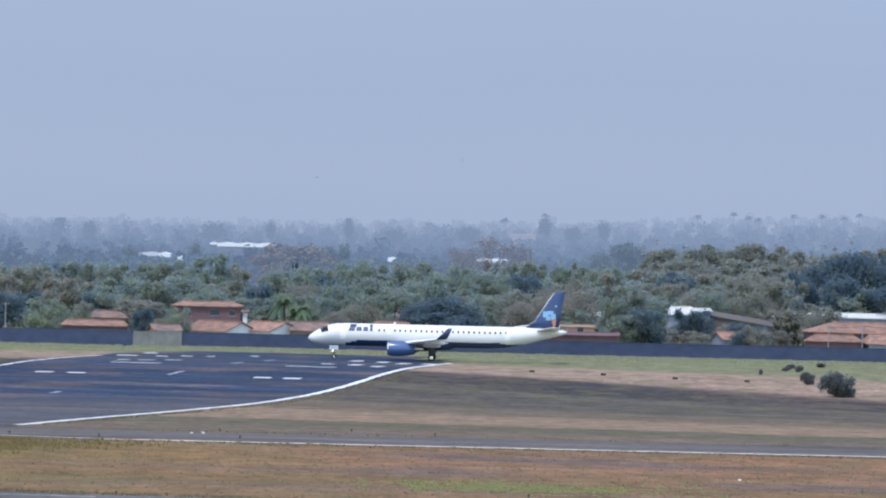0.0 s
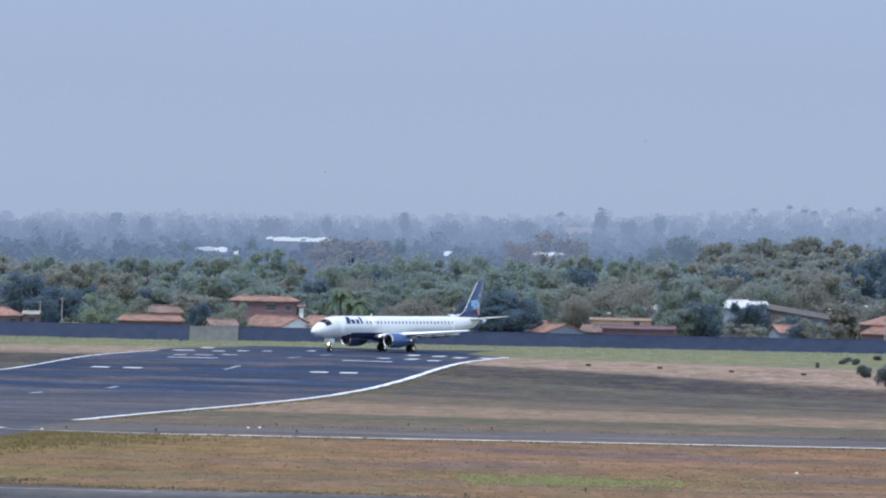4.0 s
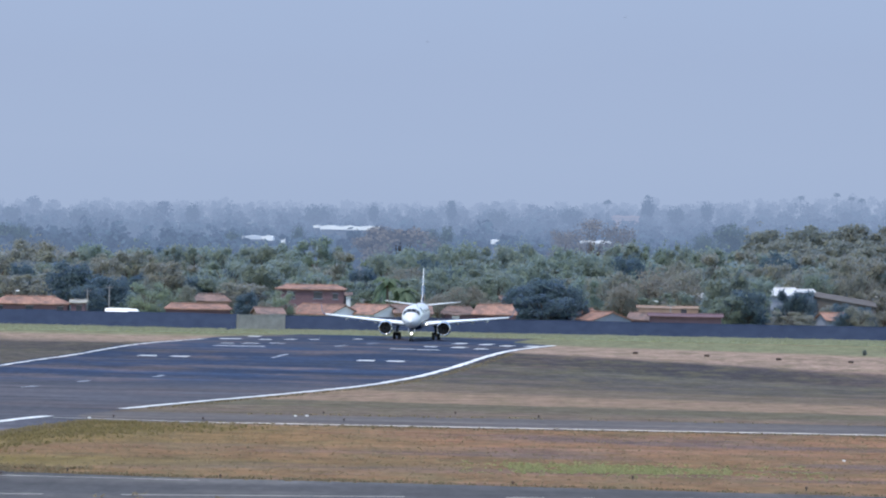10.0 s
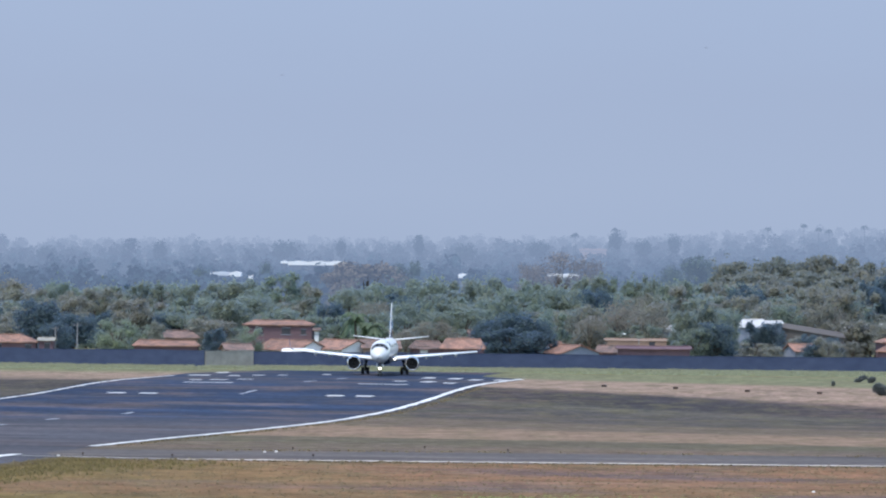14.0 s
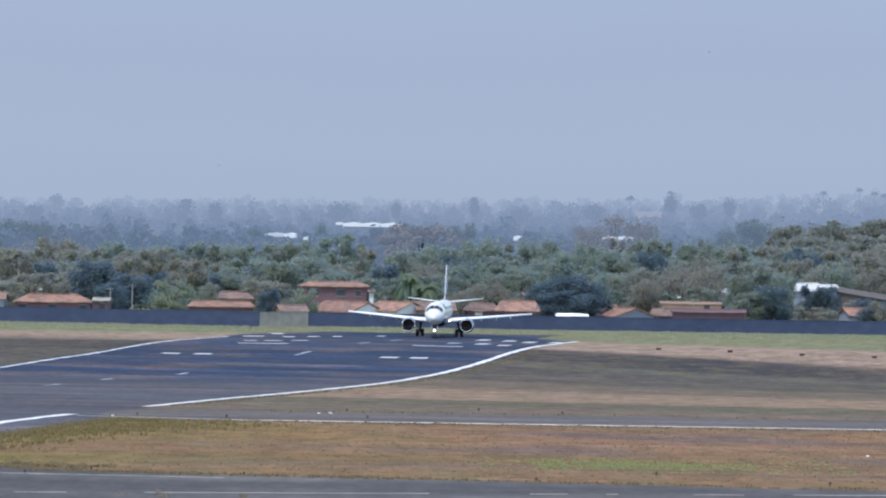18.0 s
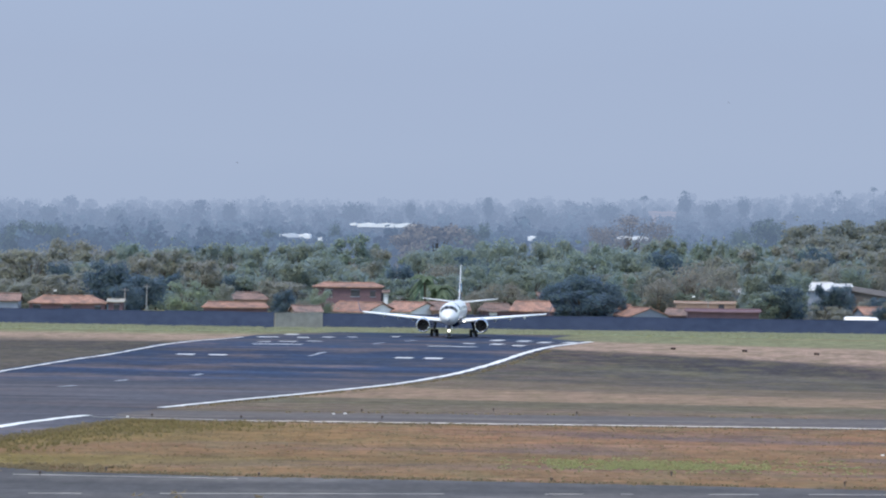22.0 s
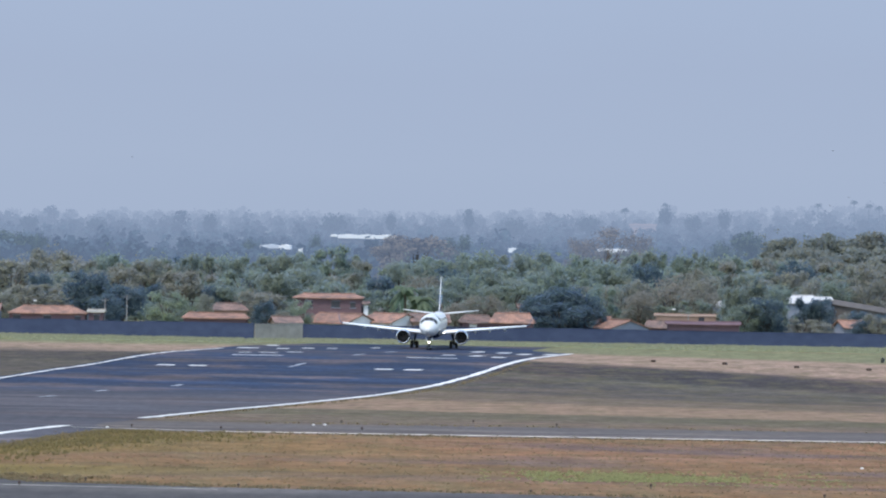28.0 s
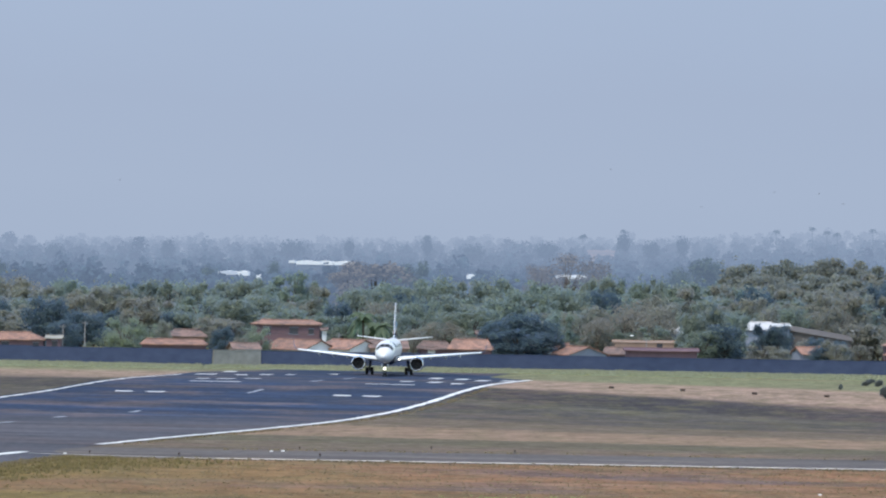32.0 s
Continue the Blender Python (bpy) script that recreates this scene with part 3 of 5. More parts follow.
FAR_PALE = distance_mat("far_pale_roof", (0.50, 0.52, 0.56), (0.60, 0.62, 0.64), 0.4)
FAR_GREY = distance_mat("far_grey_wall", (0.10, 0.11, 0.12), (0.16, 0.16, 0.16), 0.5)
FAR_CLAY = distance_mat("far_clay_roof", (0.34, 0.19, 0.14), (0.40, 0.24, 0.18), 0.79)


def far_hall(x0, x1, y, z0, z1, label, roof=FAR_WHITE, bays=1):
    """A low hall between far trees: walls and a roof of shallow gables."""
    h = thing("warehouse", label, "building", at=pose((x0 + x1) / 2, y, 0))
    w = (x1 - x0) / 2
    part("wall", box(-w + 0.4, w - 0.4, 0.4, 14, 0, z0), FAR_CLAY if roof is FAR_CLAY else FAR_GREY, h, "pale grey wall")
    for k in range(bays):
        a, b = -w + 2 * w * k / bays, -w + 2 * w * (k + 1) / bays
        bm = bmesh.new()
        pts = ((a, z0 - 0.2), (b, z0 - 0.2), (b, z0 + (z1 - z0) * 0.7), ((a + b) / 2, z1), (a, z0 + (z1 - z0) * 0.7))
        front = [bm.verts.new((x, 0, z)) for x, z in pts]
        back = [bm.verts.new((x, 14.5, z)) for x, z in pts]
        bm.faces.new(front)
        bm.faces.new(back[::-1])
        for i in range(5):
            bm.faces.new((front[i], back[i], back[(i + 1) % 5], front[(i + 1) % 5]))
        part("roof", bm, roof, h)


far_hall(-52.0, -28.2, 2390, 11.0, 12.6, "long white-roofed hall among far trees", bays=3)
far_hall(-54.9, -52.2, 2390, 11.6, 12.5, "small white-roofed shed among far trees")
far_hall(-53.9, -48.9, 1541, 11.2, 12.05, "low grey hall among far trees", FAR_PALE)
far_hall(-48.8, -45.8, 1538, 11.0, 12.1, "white block-like hall among far trees")
far_hall(-43.8, -41.8, 1540, 10.4, 11.2, "small white-roofed shed among far trees")
far_hall(11.3, 13.8, 1540, 11.2, 12.2, "small white house among far trees")
far_hall(35.0, 43.0, 1545, 11.6, 12.5, "white-roofed house below a bare tree", bays=2)
far_hall(90, 105, 3230, 17.4, 18.6, "clay-roofed house on a far slope", FAR_CLAY, 2)


# ---- trees ----
def tree_shape(name, label, leaves, seed, lobes=14, per=310, size=0.20, trunk=0.26, low=0.14, bulge=0.62, squash=0.78, lobe=(0.30, 0.58), wood=None):
    """A tree ten metres high and wide: a tapered trunk with limbs, and a crown of leaf clumps in uneven lobes from the share low of its height upwards."""
    rng = np.random.default_rng(seed)
    t = thing(name, label, "tree")
    bm = bmesh.new()
    fork = 10 * rng.uniform(0.22, 0.32)
    add_tube(bm, [(0, 0, -0.3), (0.05, 0, fork * 0.5), (rng.normal() * 0.15, rng.normal() * 0.15, fork), (0, 0, 7.0)], [trunk * 1.3, trunk, trunk * 0.85, trunk * 0.25], 8)
    cs, rs = [], []
    for k in range(lobes):
        a = 2.399 * k + rng.uniform(-0.5, 0.5)
        r = 5 * rng.uniform(*lobe)
        up = rng.uniform(0.0, 1.0)
        # widest at the share bulge of the crown's height
        girth = math.sqrt(max(0.06, 1 - ((up - bulge * 0.7) / 0.85) ** 2))
        out = max(0.0, 5 * girth - r) * math.sqrt(rng.uniform(0.1, 1.0)) * rng.uniform(0.85, 1.15)
        base = 10 * low + r * squash
        z = base + (10 - r * squash - base) * up
        c = (out * math.cos(a), out * math.sin(a), z)
        cs.append(c)
        rs.append(r)
        add_tube(bm, [(0, 0, fork * rng.uniform(0.75, 1.0)), (c[0] * 0.45, c[1] * 0.45, fork + (c[2] - fork) * 0.55), (c[0] * 0.95, c[1] * 0.95, c[2])], [trunk * 0.55, trunk * 0.3, trunk * 0.08], 5)
    part("trunk", bm, wood or BARK, t)
    v, f = leaf_cloud(rng, cs, rs, per, size, squash)
    # loose sprays past the lobes break the outline
    c2 = np.array(cs)[rng.integers(0, lobes, 50)] + rng.normal(size=(50, 3)) * np.array([1.1, 1.1, 0.7])
    v2, f2 = leaf_cloud(rng, c2, np.full(50, 0.55), max(3, per // 22), size * 0.9, 0.8)
    f = np.concatenate([f, f2 + len(v)])
    v = np.concatenate([v, v2])
    # the crown fills its ten metres
    half = np.quantile(np.hypot(v[:, 0], v[:, 1]), 0.985)
    z0, z1 = 10 * low, np.quantile(v[:, 2], 0.997)
    v = v * np.array([4.9 / half, 4.9 / half, 1.0])
    v[:, 2] = np.where(v[:, 2] > z0, z0 + (v[:, 2] - z0) * (10 - z0) / (z1 - z0), v[:, 2])
    crown = new("crown", quads("crown", v, [tuple(int(i) for i in q) for q in f], leaves))
    crown.parent = t
    return t


def palm_shape(label, height, reach, seed, leaves, wood=BARK):
    rng = np.random.default_rng(seed)
    t = thing("palm_tree", label, "palm tree")
    part("trunk", tube([(0, 0, -0.2), (0.1, 0, height * 0.5), (0, 0.1, height)], [0.24, 0.17, 0.13], 7), wood, t)
    bm = bmesh.new()
    for k in range(16):
        a, up = k * 2.4 + rng.uniform(-0.2, 0.2), rng.uniform(-0.2, 0.9)
        prev = None
        for s in range(5):
            q = s / 4
            p = Vector((math.cos(a) * reach * q, math.sin(a) * reach * q, height + reach * (up * q - 0.9 * q * q)))
            side = Vector((-math.sin(a), math.cos(a), 0)) * (0.42 * math.sin(math.pi * min(1, 0.15 + q * 0.85)) + 0.03)
            row = [bm.verts.new(p - side - Vector((0, 0, 0.2))), bm.verts.new(p), bm.verts.new(p + side - Vector((0, 0, 0.2)))]
            if prev:
                bm.faces.new((prev[0], prev[1], row[1], row[0]))
                bm.faces.new((prev[1], prev[2], row[2], row[1]))
            prev = row
    part("crown", bm, leaves, t)
    return t


# leaves with distance haze painted in as a faint glow
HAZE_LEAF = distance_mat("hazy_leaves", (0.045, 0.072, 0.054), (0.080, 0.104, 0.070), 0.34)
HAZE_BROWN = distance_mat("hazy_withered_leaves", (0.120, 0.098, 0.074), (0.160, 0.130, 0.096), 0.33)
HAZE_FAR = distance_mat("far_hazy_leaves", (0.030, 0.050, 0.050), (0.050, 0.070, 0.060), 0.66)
used, kinds = set(), []


def shapes(count, name, label, leaves, seed, **more):
    """Several trees of one kind with crowns of their own, and as many with fewer, larger clumps for the back of the belt."""
    fine = [tree_shape(name, label, leaves, seed + k, **more) for k in range(count)]
    thin = {**more, "per": more.get("per", 310) * 2 // 5, "size": more.get("size", 0.20) * 1.5}
    coarse = [tree_shape(name, label, leaves, seed + k, **thin) for k in range(count)]
    kinds.extend(fine + coarse)
    return fine, coarse


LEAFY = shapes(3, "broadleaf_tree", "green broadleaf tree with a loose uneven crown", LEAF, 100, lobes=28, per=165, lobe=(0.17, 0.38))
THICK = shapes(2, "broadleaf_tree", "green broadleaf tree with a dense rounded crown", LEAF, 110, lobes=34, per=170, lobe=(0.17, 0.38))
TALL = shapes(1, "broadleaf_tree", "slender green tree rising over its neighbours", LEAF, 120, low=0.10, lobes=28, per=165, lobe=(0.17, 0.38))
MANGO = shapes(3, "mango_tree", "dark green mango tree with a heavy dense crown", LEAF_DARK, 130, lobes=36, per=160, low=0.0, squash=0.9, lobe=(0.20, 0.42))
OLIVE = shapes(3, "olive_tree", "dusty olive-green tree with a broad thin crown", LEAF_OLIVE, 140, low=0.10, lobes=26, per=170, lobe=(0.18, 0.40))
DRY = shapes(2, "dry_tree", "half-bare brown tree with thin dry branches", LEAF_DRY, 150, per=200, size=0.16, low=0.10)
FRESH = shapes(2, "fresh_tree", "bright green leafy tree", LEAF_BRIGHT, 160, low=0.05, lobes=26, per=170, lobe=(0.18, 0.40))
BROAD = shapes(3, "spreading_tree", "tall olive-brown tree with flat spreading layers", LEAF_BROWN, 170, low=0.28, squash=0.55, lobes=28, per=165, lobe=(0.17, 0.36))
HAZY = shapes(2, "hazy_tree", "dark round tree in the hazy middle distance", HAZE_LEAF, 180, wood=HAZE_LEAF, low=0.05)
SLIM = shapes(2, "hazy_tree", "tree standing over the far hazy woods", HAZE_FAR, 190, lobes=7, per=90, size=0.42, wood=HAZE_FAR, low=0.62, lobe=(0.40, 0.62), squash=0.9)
WITHERED = shapes(1, "dry_tree", "broad rounded tree with a withered brown crown", HAZE_BROWN, 200, low=0.05, lobes=32, per=170, size=0.22, lobe=(0.18, 0.38))
BARE = shapes(2, "bare_tree", "tall bare spreading tree with a thin brown crown", HAZE_BROWN, 210, lobes=24, per=120, size=0.13, lobe=(0.16, 0.36), trunk=0.2, low=0.40)

belt = np.random.default_rng(77)


def put_tree(kind, x, y, height, wide=1.0, back=False):
    """Set one tree of a kind at x, y; wide: its width in parts of its height."""
    pick = kind[1 if back else 0]
    proto = pick[int(belt.integers(0, len(pick)))]
    s = height / 10
    m = pose(x, y, ground_z(y), 0, 0, belt.uniform(0, 360)) @ Matrix.Diagonal((s * wide, s * wide, s, 1))
    if proto in used:
        proto = copy_thing(proto, m)
    used.add(proto)
    proto.matrix_basis = m
    return proto


def stand(kind, *places):
    for x, y, height, wide in places:
        put_tree(kind, x, y, height, wide)


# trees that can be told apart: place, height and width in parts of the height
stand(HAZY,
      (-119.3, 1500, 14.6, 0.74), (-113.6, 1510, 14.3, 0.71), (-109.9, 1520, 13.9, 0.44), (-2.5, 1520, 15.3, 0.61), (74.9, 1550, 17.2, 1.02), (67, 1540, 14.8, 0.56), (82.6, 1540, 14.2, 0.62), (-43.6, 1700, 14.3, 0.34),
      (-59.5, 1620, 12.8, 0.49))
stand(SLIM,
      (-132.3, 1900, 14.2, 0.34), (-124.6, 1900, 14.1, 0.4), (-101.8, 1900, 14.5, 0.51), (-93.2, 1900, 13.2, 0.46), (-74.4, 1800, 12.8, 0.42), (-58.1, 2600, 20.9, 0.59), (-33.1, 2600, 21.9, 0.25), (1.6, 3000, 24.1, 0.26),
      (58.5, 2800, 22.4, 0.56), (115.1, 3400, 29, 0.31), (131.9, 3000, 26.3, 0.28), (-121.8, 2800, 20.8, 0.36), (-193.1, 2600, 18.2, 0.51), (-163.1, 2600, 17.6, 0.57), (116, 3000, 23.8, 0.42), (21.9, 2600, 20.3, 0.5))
stand(WITHERED,
      (-12, 1430, 15.1, 1.67), (-17.4, 1425, 13.1, 0.9))
stand(BARE,
      (35, 1440, 18, 1.16), (42.5, 1445, 16.1, 0.69), (28.1, 1435, 15.5, 0.53))
stand(BROAD,
      (70, 1250, 16.8, 1.02), (76.7, 1255, 17.7, 0.83), (84.1, 1260, 17.6, 0.92), (90.1, 1260, 18.2, 0.82), (95.7, 1250, 16.7, 0.84), (100.8, 1250, 16.5, 0.78), (107.4, 1260, 17.4, 0.86), (114.7, 1260, 18, 0.95),
      (121.7, 1260, 17.9, 0.95), (129, 1260, 18.3, 0.93), (70.9, 1200, 14.8, 1.1), (82, 1210, 14.9, 1.19), (90, 1200, 14.2, 1.04))
stand(OLIVE,
      (-84, 1090, 11.1, 1.42), (-83.5, 1190, 12.4, 0.93), (-74.5, 1120, 10.8, 1.1), (-89, 1100, 10.5, 0.9), (-75.3, 1015, 7.2, 1.48), (-70.4, 1022, 7.2, 1.5), (-63, 1080, 10, 1), (-50.8, 1058, 9.7, 1.24),
      (-60.5, 1120, 11.1, 0.88), (-78.9, 1000, 5.9, 1.46), (-20.7, 1080, 11.6, 0.89), (-35.2, 1014, 6.6, 1.64), (-43.2, 980, 6.5, 0.64), (56.4, 1150, 12.9, 0.72), (27.9, 1042, 9.2, 1.22), (51.6, 1100, 12.4, 1.05))
stand(OLIVE,
      (43.2, 1060, 11.2, 0.82), (71.4, 1120, 12.5, 1.03), (59, 1062, 11.4, 0.83), (63.5, 1042, 10.6, 1.06), (56.1, 974, 4, 1.95), (59.1, 976, 3.8, 1.46), (74.4, 1050, 13.1, 0.92), (68, 1060, 12.4, 0.79),
      (81.1, 1060, 12, 0.68), (70.4, 1038, 10, 0.89), (68.5, 974, 5, 1.11), (79.4, 1036, 6.5, 1.21), (83, 1020, 7.5, 1.17), (66.2, 1012, 4.7, 1.2), (69.4, 1013, 4.4, 1.2), (72.6, 1012, 3.9, 1.3), (75.3, 1010, 3.9, 1.2))
stand(LEAFY,
      (-69.2, 1130, 12.5, 0.52), (-61, 1150, 11.6, 0.95), (-48.8, 1150, 11.9, 0.89), (-42.4, 1140, 12, 0.91), (-28.9, 1070, 10.5, 1.18), (-40.1, 1080, 10, 1.35), (-11.7, 1110, 11.8, 0.83), (-6.5, 1130, 12.4, 0.88),
      (-19, 1034, 7.2, 0.97), (-1.3, 1130, 12.2, 0.8), (-41.2, 1030, 7.5, 1.27), (-27.9, 966, 4.6, 1), (-24.1, 1040, 8.1, 1.36), (-5.1, 1030, 7.9, 1.25), (2.2, 1150, 13.7, 0.9), (-0.9, 1050, 9.9, 1.06))
stand(LEAFY,
      (13.9, 1160, 13.8, 0.68), (8.4, 1040, 9, 1.12), (23.3, 1004, 8.7, 0.84), (27.6, 1120, 12.3, 0.91), (39.9, 1150, 14, 0.72), (45.1, 1150, 14.4, 0.55), (52.6, 986, 9.3, 0.67), (62.4, 1100, 12.7, 0.93),
      (65.2, 1036, 10.2, 0.88))
stand(THICK,
      (-70.2, 1120, 10.9, 0.69), (-54.9, 1150, 11.8, 0.84), (-35.8, 1140, 12.1, 0.91), (-33.8, 1060, 9.3, 1.21), (-13.3, 1020, 7.1, 1.32), (8.9, 1150, 12.9, 0.79), (21.5, 1130, 12.8, 0.78), (34.1, 1150, 14, 0.73),
      (50.2, 1140, 13.3, 0.76), (46.8, 979, 6.3, 1.3), (49, 990, 11.2, 0.99), (45.3, 985, 9, 0.76), (6.5, 1062, 10.7, 1.18), (15.1, 1072, 11.7, 0.99), (4.9, 1040, 7.9, 1.14))
stand(TALL,
      (-26.7, 1150, 13.9, 0.92), (-31, 1152, 13.0, 0.8), (-22.5, 1152, 12.6, 0.7))
stand(MANGO,
      (-75.1, 1040, 8.9, 0.72), (-64.2, 1010, 9.6, 1.12), (-58, 1000, 7.3, 1.44), (-60.2, 985, 5.9, 1.29), (-43.7, 1030, 7.4, 0.93), (-15.3, 1050, 9.2, 0.79), (-33.1, 972, 5.6, 0.87),
      (16.2, 985, 8.5, 1.54), (12.4, 982, 7.1, 1), (20.5, 984, 7.4, 1), (15.9, 978, 5.9, 2.38), (34.2, 1100, 11.8, 0.75))
stand(MANGO,
      (50.4, 980, 7.3, 1.17), (57.5, 990, 7.3, 0.73), (59.9, 990, 7.3, 0.78), (66.1, 975, 3.9, 1.24), (67.6, 1006, 5.0, 1.1), (71.2, 1005, 4.5, 1.2), (60.9, 1080, 13.1, 0.71), (89.6, 1090, 16.8, 0.77), (95.6, 1085, 17.2, 0.8),
      (102.8, 1090, 16.7, 0.75), (83.9, 1070, 13.7, 0.57), (90.2, 1060, 12.8, 1.06), (97.2, 1058, 12.2, 1.09), (108.5, 1090, 16.3, 0.83))
stand(FRESH,
      (-50, 984, 6.7, 1.11), (-45.9, 988, 5.6, 0.85), (-9.2, 1000, 6.3, 0.77), (-26.6, 960, 6, 0.7))
stand(DRY,
      (-7.8, 1060, 9.6, 0.96), (-29.5, 958, 4.3, 0.73), (2.8, 1000, 7, 1.15), (-1.5, 990, 5.7, 1), (7, 985, 5.3, 1.06), (36.3, 1040, 10.9, 1.29), (41.3, 1030, 9.4, 1.09), (30.6, 1030, 7.8, 1.14),
      (75.6, 1040, 9.4, 0.63))

# how far below eye level the belt's outline stands, in parts of the distance
OUTLINE = [(-0.105, 0.0080), (-0.081, 0.0080), (-0.062, 0.0074), (-0.047, 0.0071), (-0.038, 0.0069), (-0.031, 0.0066), (-0.023, 0.0064), (-0.0165, 0.0087), (-0.011, 0.0074), (-0.006, 0.0068),
           (0.002, 0.0057), (0.011, 0.0056), (0.018, 0.0063), (0.024, 0.0064), (0.030, 0.0053), (0.039, 0.0050), (0.044, 0.0059), (0.049, 0.0061), (0.0535, 0.0050), (0.058, 0.0040), (0.067, 0.0036), (0.12, 0.0034)]
for y, drop, step in ((1036, 0.0086, 6.0), (1064, 0.0052, 6.6), (1110, 0.0030, 7.4), (1170, 0.0012, 8.0), (1240, 0.0002, 8.4)):
    x = -0.100 * y
    while x < 0.112 * y:
        k = float(belt.uniform())
        if 50 < x < 76 and y < 1060:        # a clearing round the white hall
            x += 3.0
            continue
        if x / y > 0.052:
            kind = OLIVE if k < 0.40 else BROAD if k < 0.62 else DRY if k < 0.74 else LEAFY
        elif x / y < -0.060:
            kind = OLIVE if k < 0.60 else LEAFY if k < 0.75 else DRY if k < 0.85 else MANGO
        else:
            kind = LEAFY if k < 0.36 else THICK if k < 0.62 else OLIVE if k < 0.74 else MANGO if k < 0.84 else FRESH if k < 0.90 else DRY
        line_here = float(np.interp(x / y, [a for a, _ in OUTLINE], [b for _, b in OUTLINE]))
        top = max(3.4, 19.72 - (line_here + drop) * y + float(belt.normal()) * 0.5)
        put_tree(kind, x, y + float(belt.uniform(-14, 14)), top, float(belt.uniform(0.85, 1.15)) * (1.2 if y < 1040 else 1.0), True)
        x += step * float(belt.uniform(0.75, 1.25)) * max(4.0, top) / 10

for shape in kinds:
    if shape not in used:       # a shape that stands nowhere in these rows of trees
        for ob in list(shape.children) + [shape]:
            bpy.data.objects.remove(ob)

PALM_LEAF = foliage("palm_fronds", (0.120, 0.165, 0.110), (0.150, 0.205, 0.135), (0.185, 0.245, 0.160), (0.160, 0.200, 0.130))
palm = palm_shape("small green palm with drooping fronds beside clay roofs", 4.4, 2.0, 5, PALM_LEAF)
palm.matrix_basis = pose(-7.3, 986, 0) @ Matrix.Diagonal((1.25, 1.25, 1.36, 1))
copy_thing(palm, pose(-10.0, 988, 0, 0, 0, 50) @ Matrix.Diagonal((1.1, 1.1, 1.25, 1)))
# fronds and trunks share one material with the haze put in as emission
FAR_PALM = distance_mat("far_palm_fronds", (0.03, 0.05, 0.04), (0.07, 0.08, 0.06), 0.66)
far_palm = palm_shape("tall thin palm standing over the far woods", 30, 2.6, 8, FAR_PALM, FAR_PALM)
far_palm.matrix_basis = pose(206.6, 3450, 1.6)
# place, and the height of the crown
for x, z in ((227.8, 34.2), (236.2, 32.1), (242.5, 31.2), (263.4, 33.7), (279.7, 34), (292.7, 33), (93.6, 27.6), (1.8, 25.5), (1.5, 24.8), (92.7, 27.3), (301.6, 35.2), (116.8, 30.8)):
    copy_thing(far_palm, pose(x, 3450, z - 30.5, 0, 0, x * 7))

# bushes on the grass
BUSH_LEAF = foliage("dark_bush_leaves", (0.097, 0.113, 0.111), (0.126, 0.139, 0.130), (0.160, 0.169, 0.151), (0.139, 0.143, 0.133), gloss=0.1, through=(0.144, 0.166, 0.187))


def round_bush(seed):
    """A dense bush that starts at the ground, five metres wide: a few stems and many small leaf clumps."""
    rng = np.random.default_rng(seed)
    t = thing("bush", "dark twiggy round bush on the airfield grass", "bush", "bushes")
    bm = bmesh.new()
    cs, rs = [], []
    for k in range(34):
        a, o = k * 2.4, 1.95 * math.sqrt((k + 0.3) / 34) * rng.uniform(0.8, 1.1)
        z = 0.35 + 2.15 * math.sqrt(max(0.0, 1 - (o / 2.5) ** 2)) * rng.uniform(0.05, 1.0)
        cs.append((o * math.cos(a), o * math.sin(a), z))
        rs.append(rng.uniform(0.55, 0.90))
        add_tube(bm, [(0.2 * math.cos(a), 0.2 * math.sin(a), -0.1), (cs[-1][0] * 0.6, cs[-1][1] * 0.6, z * 0.6), cs[-1]], [0.06, 0.04, 0.015], 5)
    part("stem", bm, BARK, t)
    v, f = leaf_cloud(rng, cs, rs, 170, 0.105, 0.9)
    v[:, 2] = np.maximum(v[:, 2], 0.02)
    crown = new("crown", quads("crown", v, [tuple(int(i) for i in q) for q in f], BUSH_LEAF))
    crown.parent = t
    return t


bush = round_bush(21)
bush.matrix_basis = pose(64.3, 761, ground_z(761)) @ Matrix.Diagonal((1.1, 1.1, 1.38, 1))
for x, y, s, w in ((62.8, 792, 0.52, 0.8), (67.1, 863, 0.30, 0.9), (65.6, 868, 0.20, 1.4), (67.3, 882, 0.24, 1.2), (73.2, 899, 0.22, 1.3), (59.3, 832, 0.24, 0.5)):
    m = pose(x, y, ground_z(y), 0, 0, x * 40) @ Matrix.Diagonal((s * w, s * w, s, 1))
    copy_thing(bush, m)


# ---- boundary wall ----
def boundary(name, x0, x1, y, height, mat, label, lean=0.0, bay=6.0):
    w = thing(name, label, "wall", at=pose(x0, y, 0, 0, 0, lean), kind="structure")
    n = max(1, round((x1 - x0) / bay))
    s = (x1 - x0) / n
    rng = random.Random(name)
    for k in range(n):
        h = height + rng.uniform(-0.06, 0.06)
        part("panel", box(k * s + 0.12, (k + 1) * s - 0.12, -0.09, 0.09, -0.3, h), mat, w)
        part("coping", box(k * s + 0.12, (k + 1) * s - 0.12, -0.14, 0.14, h, h + 0.08), mat, w)
        part("post", box(k * s - 0.12, k * s + 0.12, -0.10, 0.10, -0.3, h + 0.09), mat, w)
    return w


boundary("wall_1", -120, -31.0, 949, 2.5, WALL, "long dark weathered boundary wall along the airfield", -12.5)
boundary("wall_2", -33.0, -22.3, 930.0, 2.45, PALE_WALL, "short pale bare concrete section of the boundary wall", 46.9, bay=2.7)
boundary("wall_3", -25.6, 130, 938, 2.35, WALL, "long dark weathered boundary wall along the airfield")


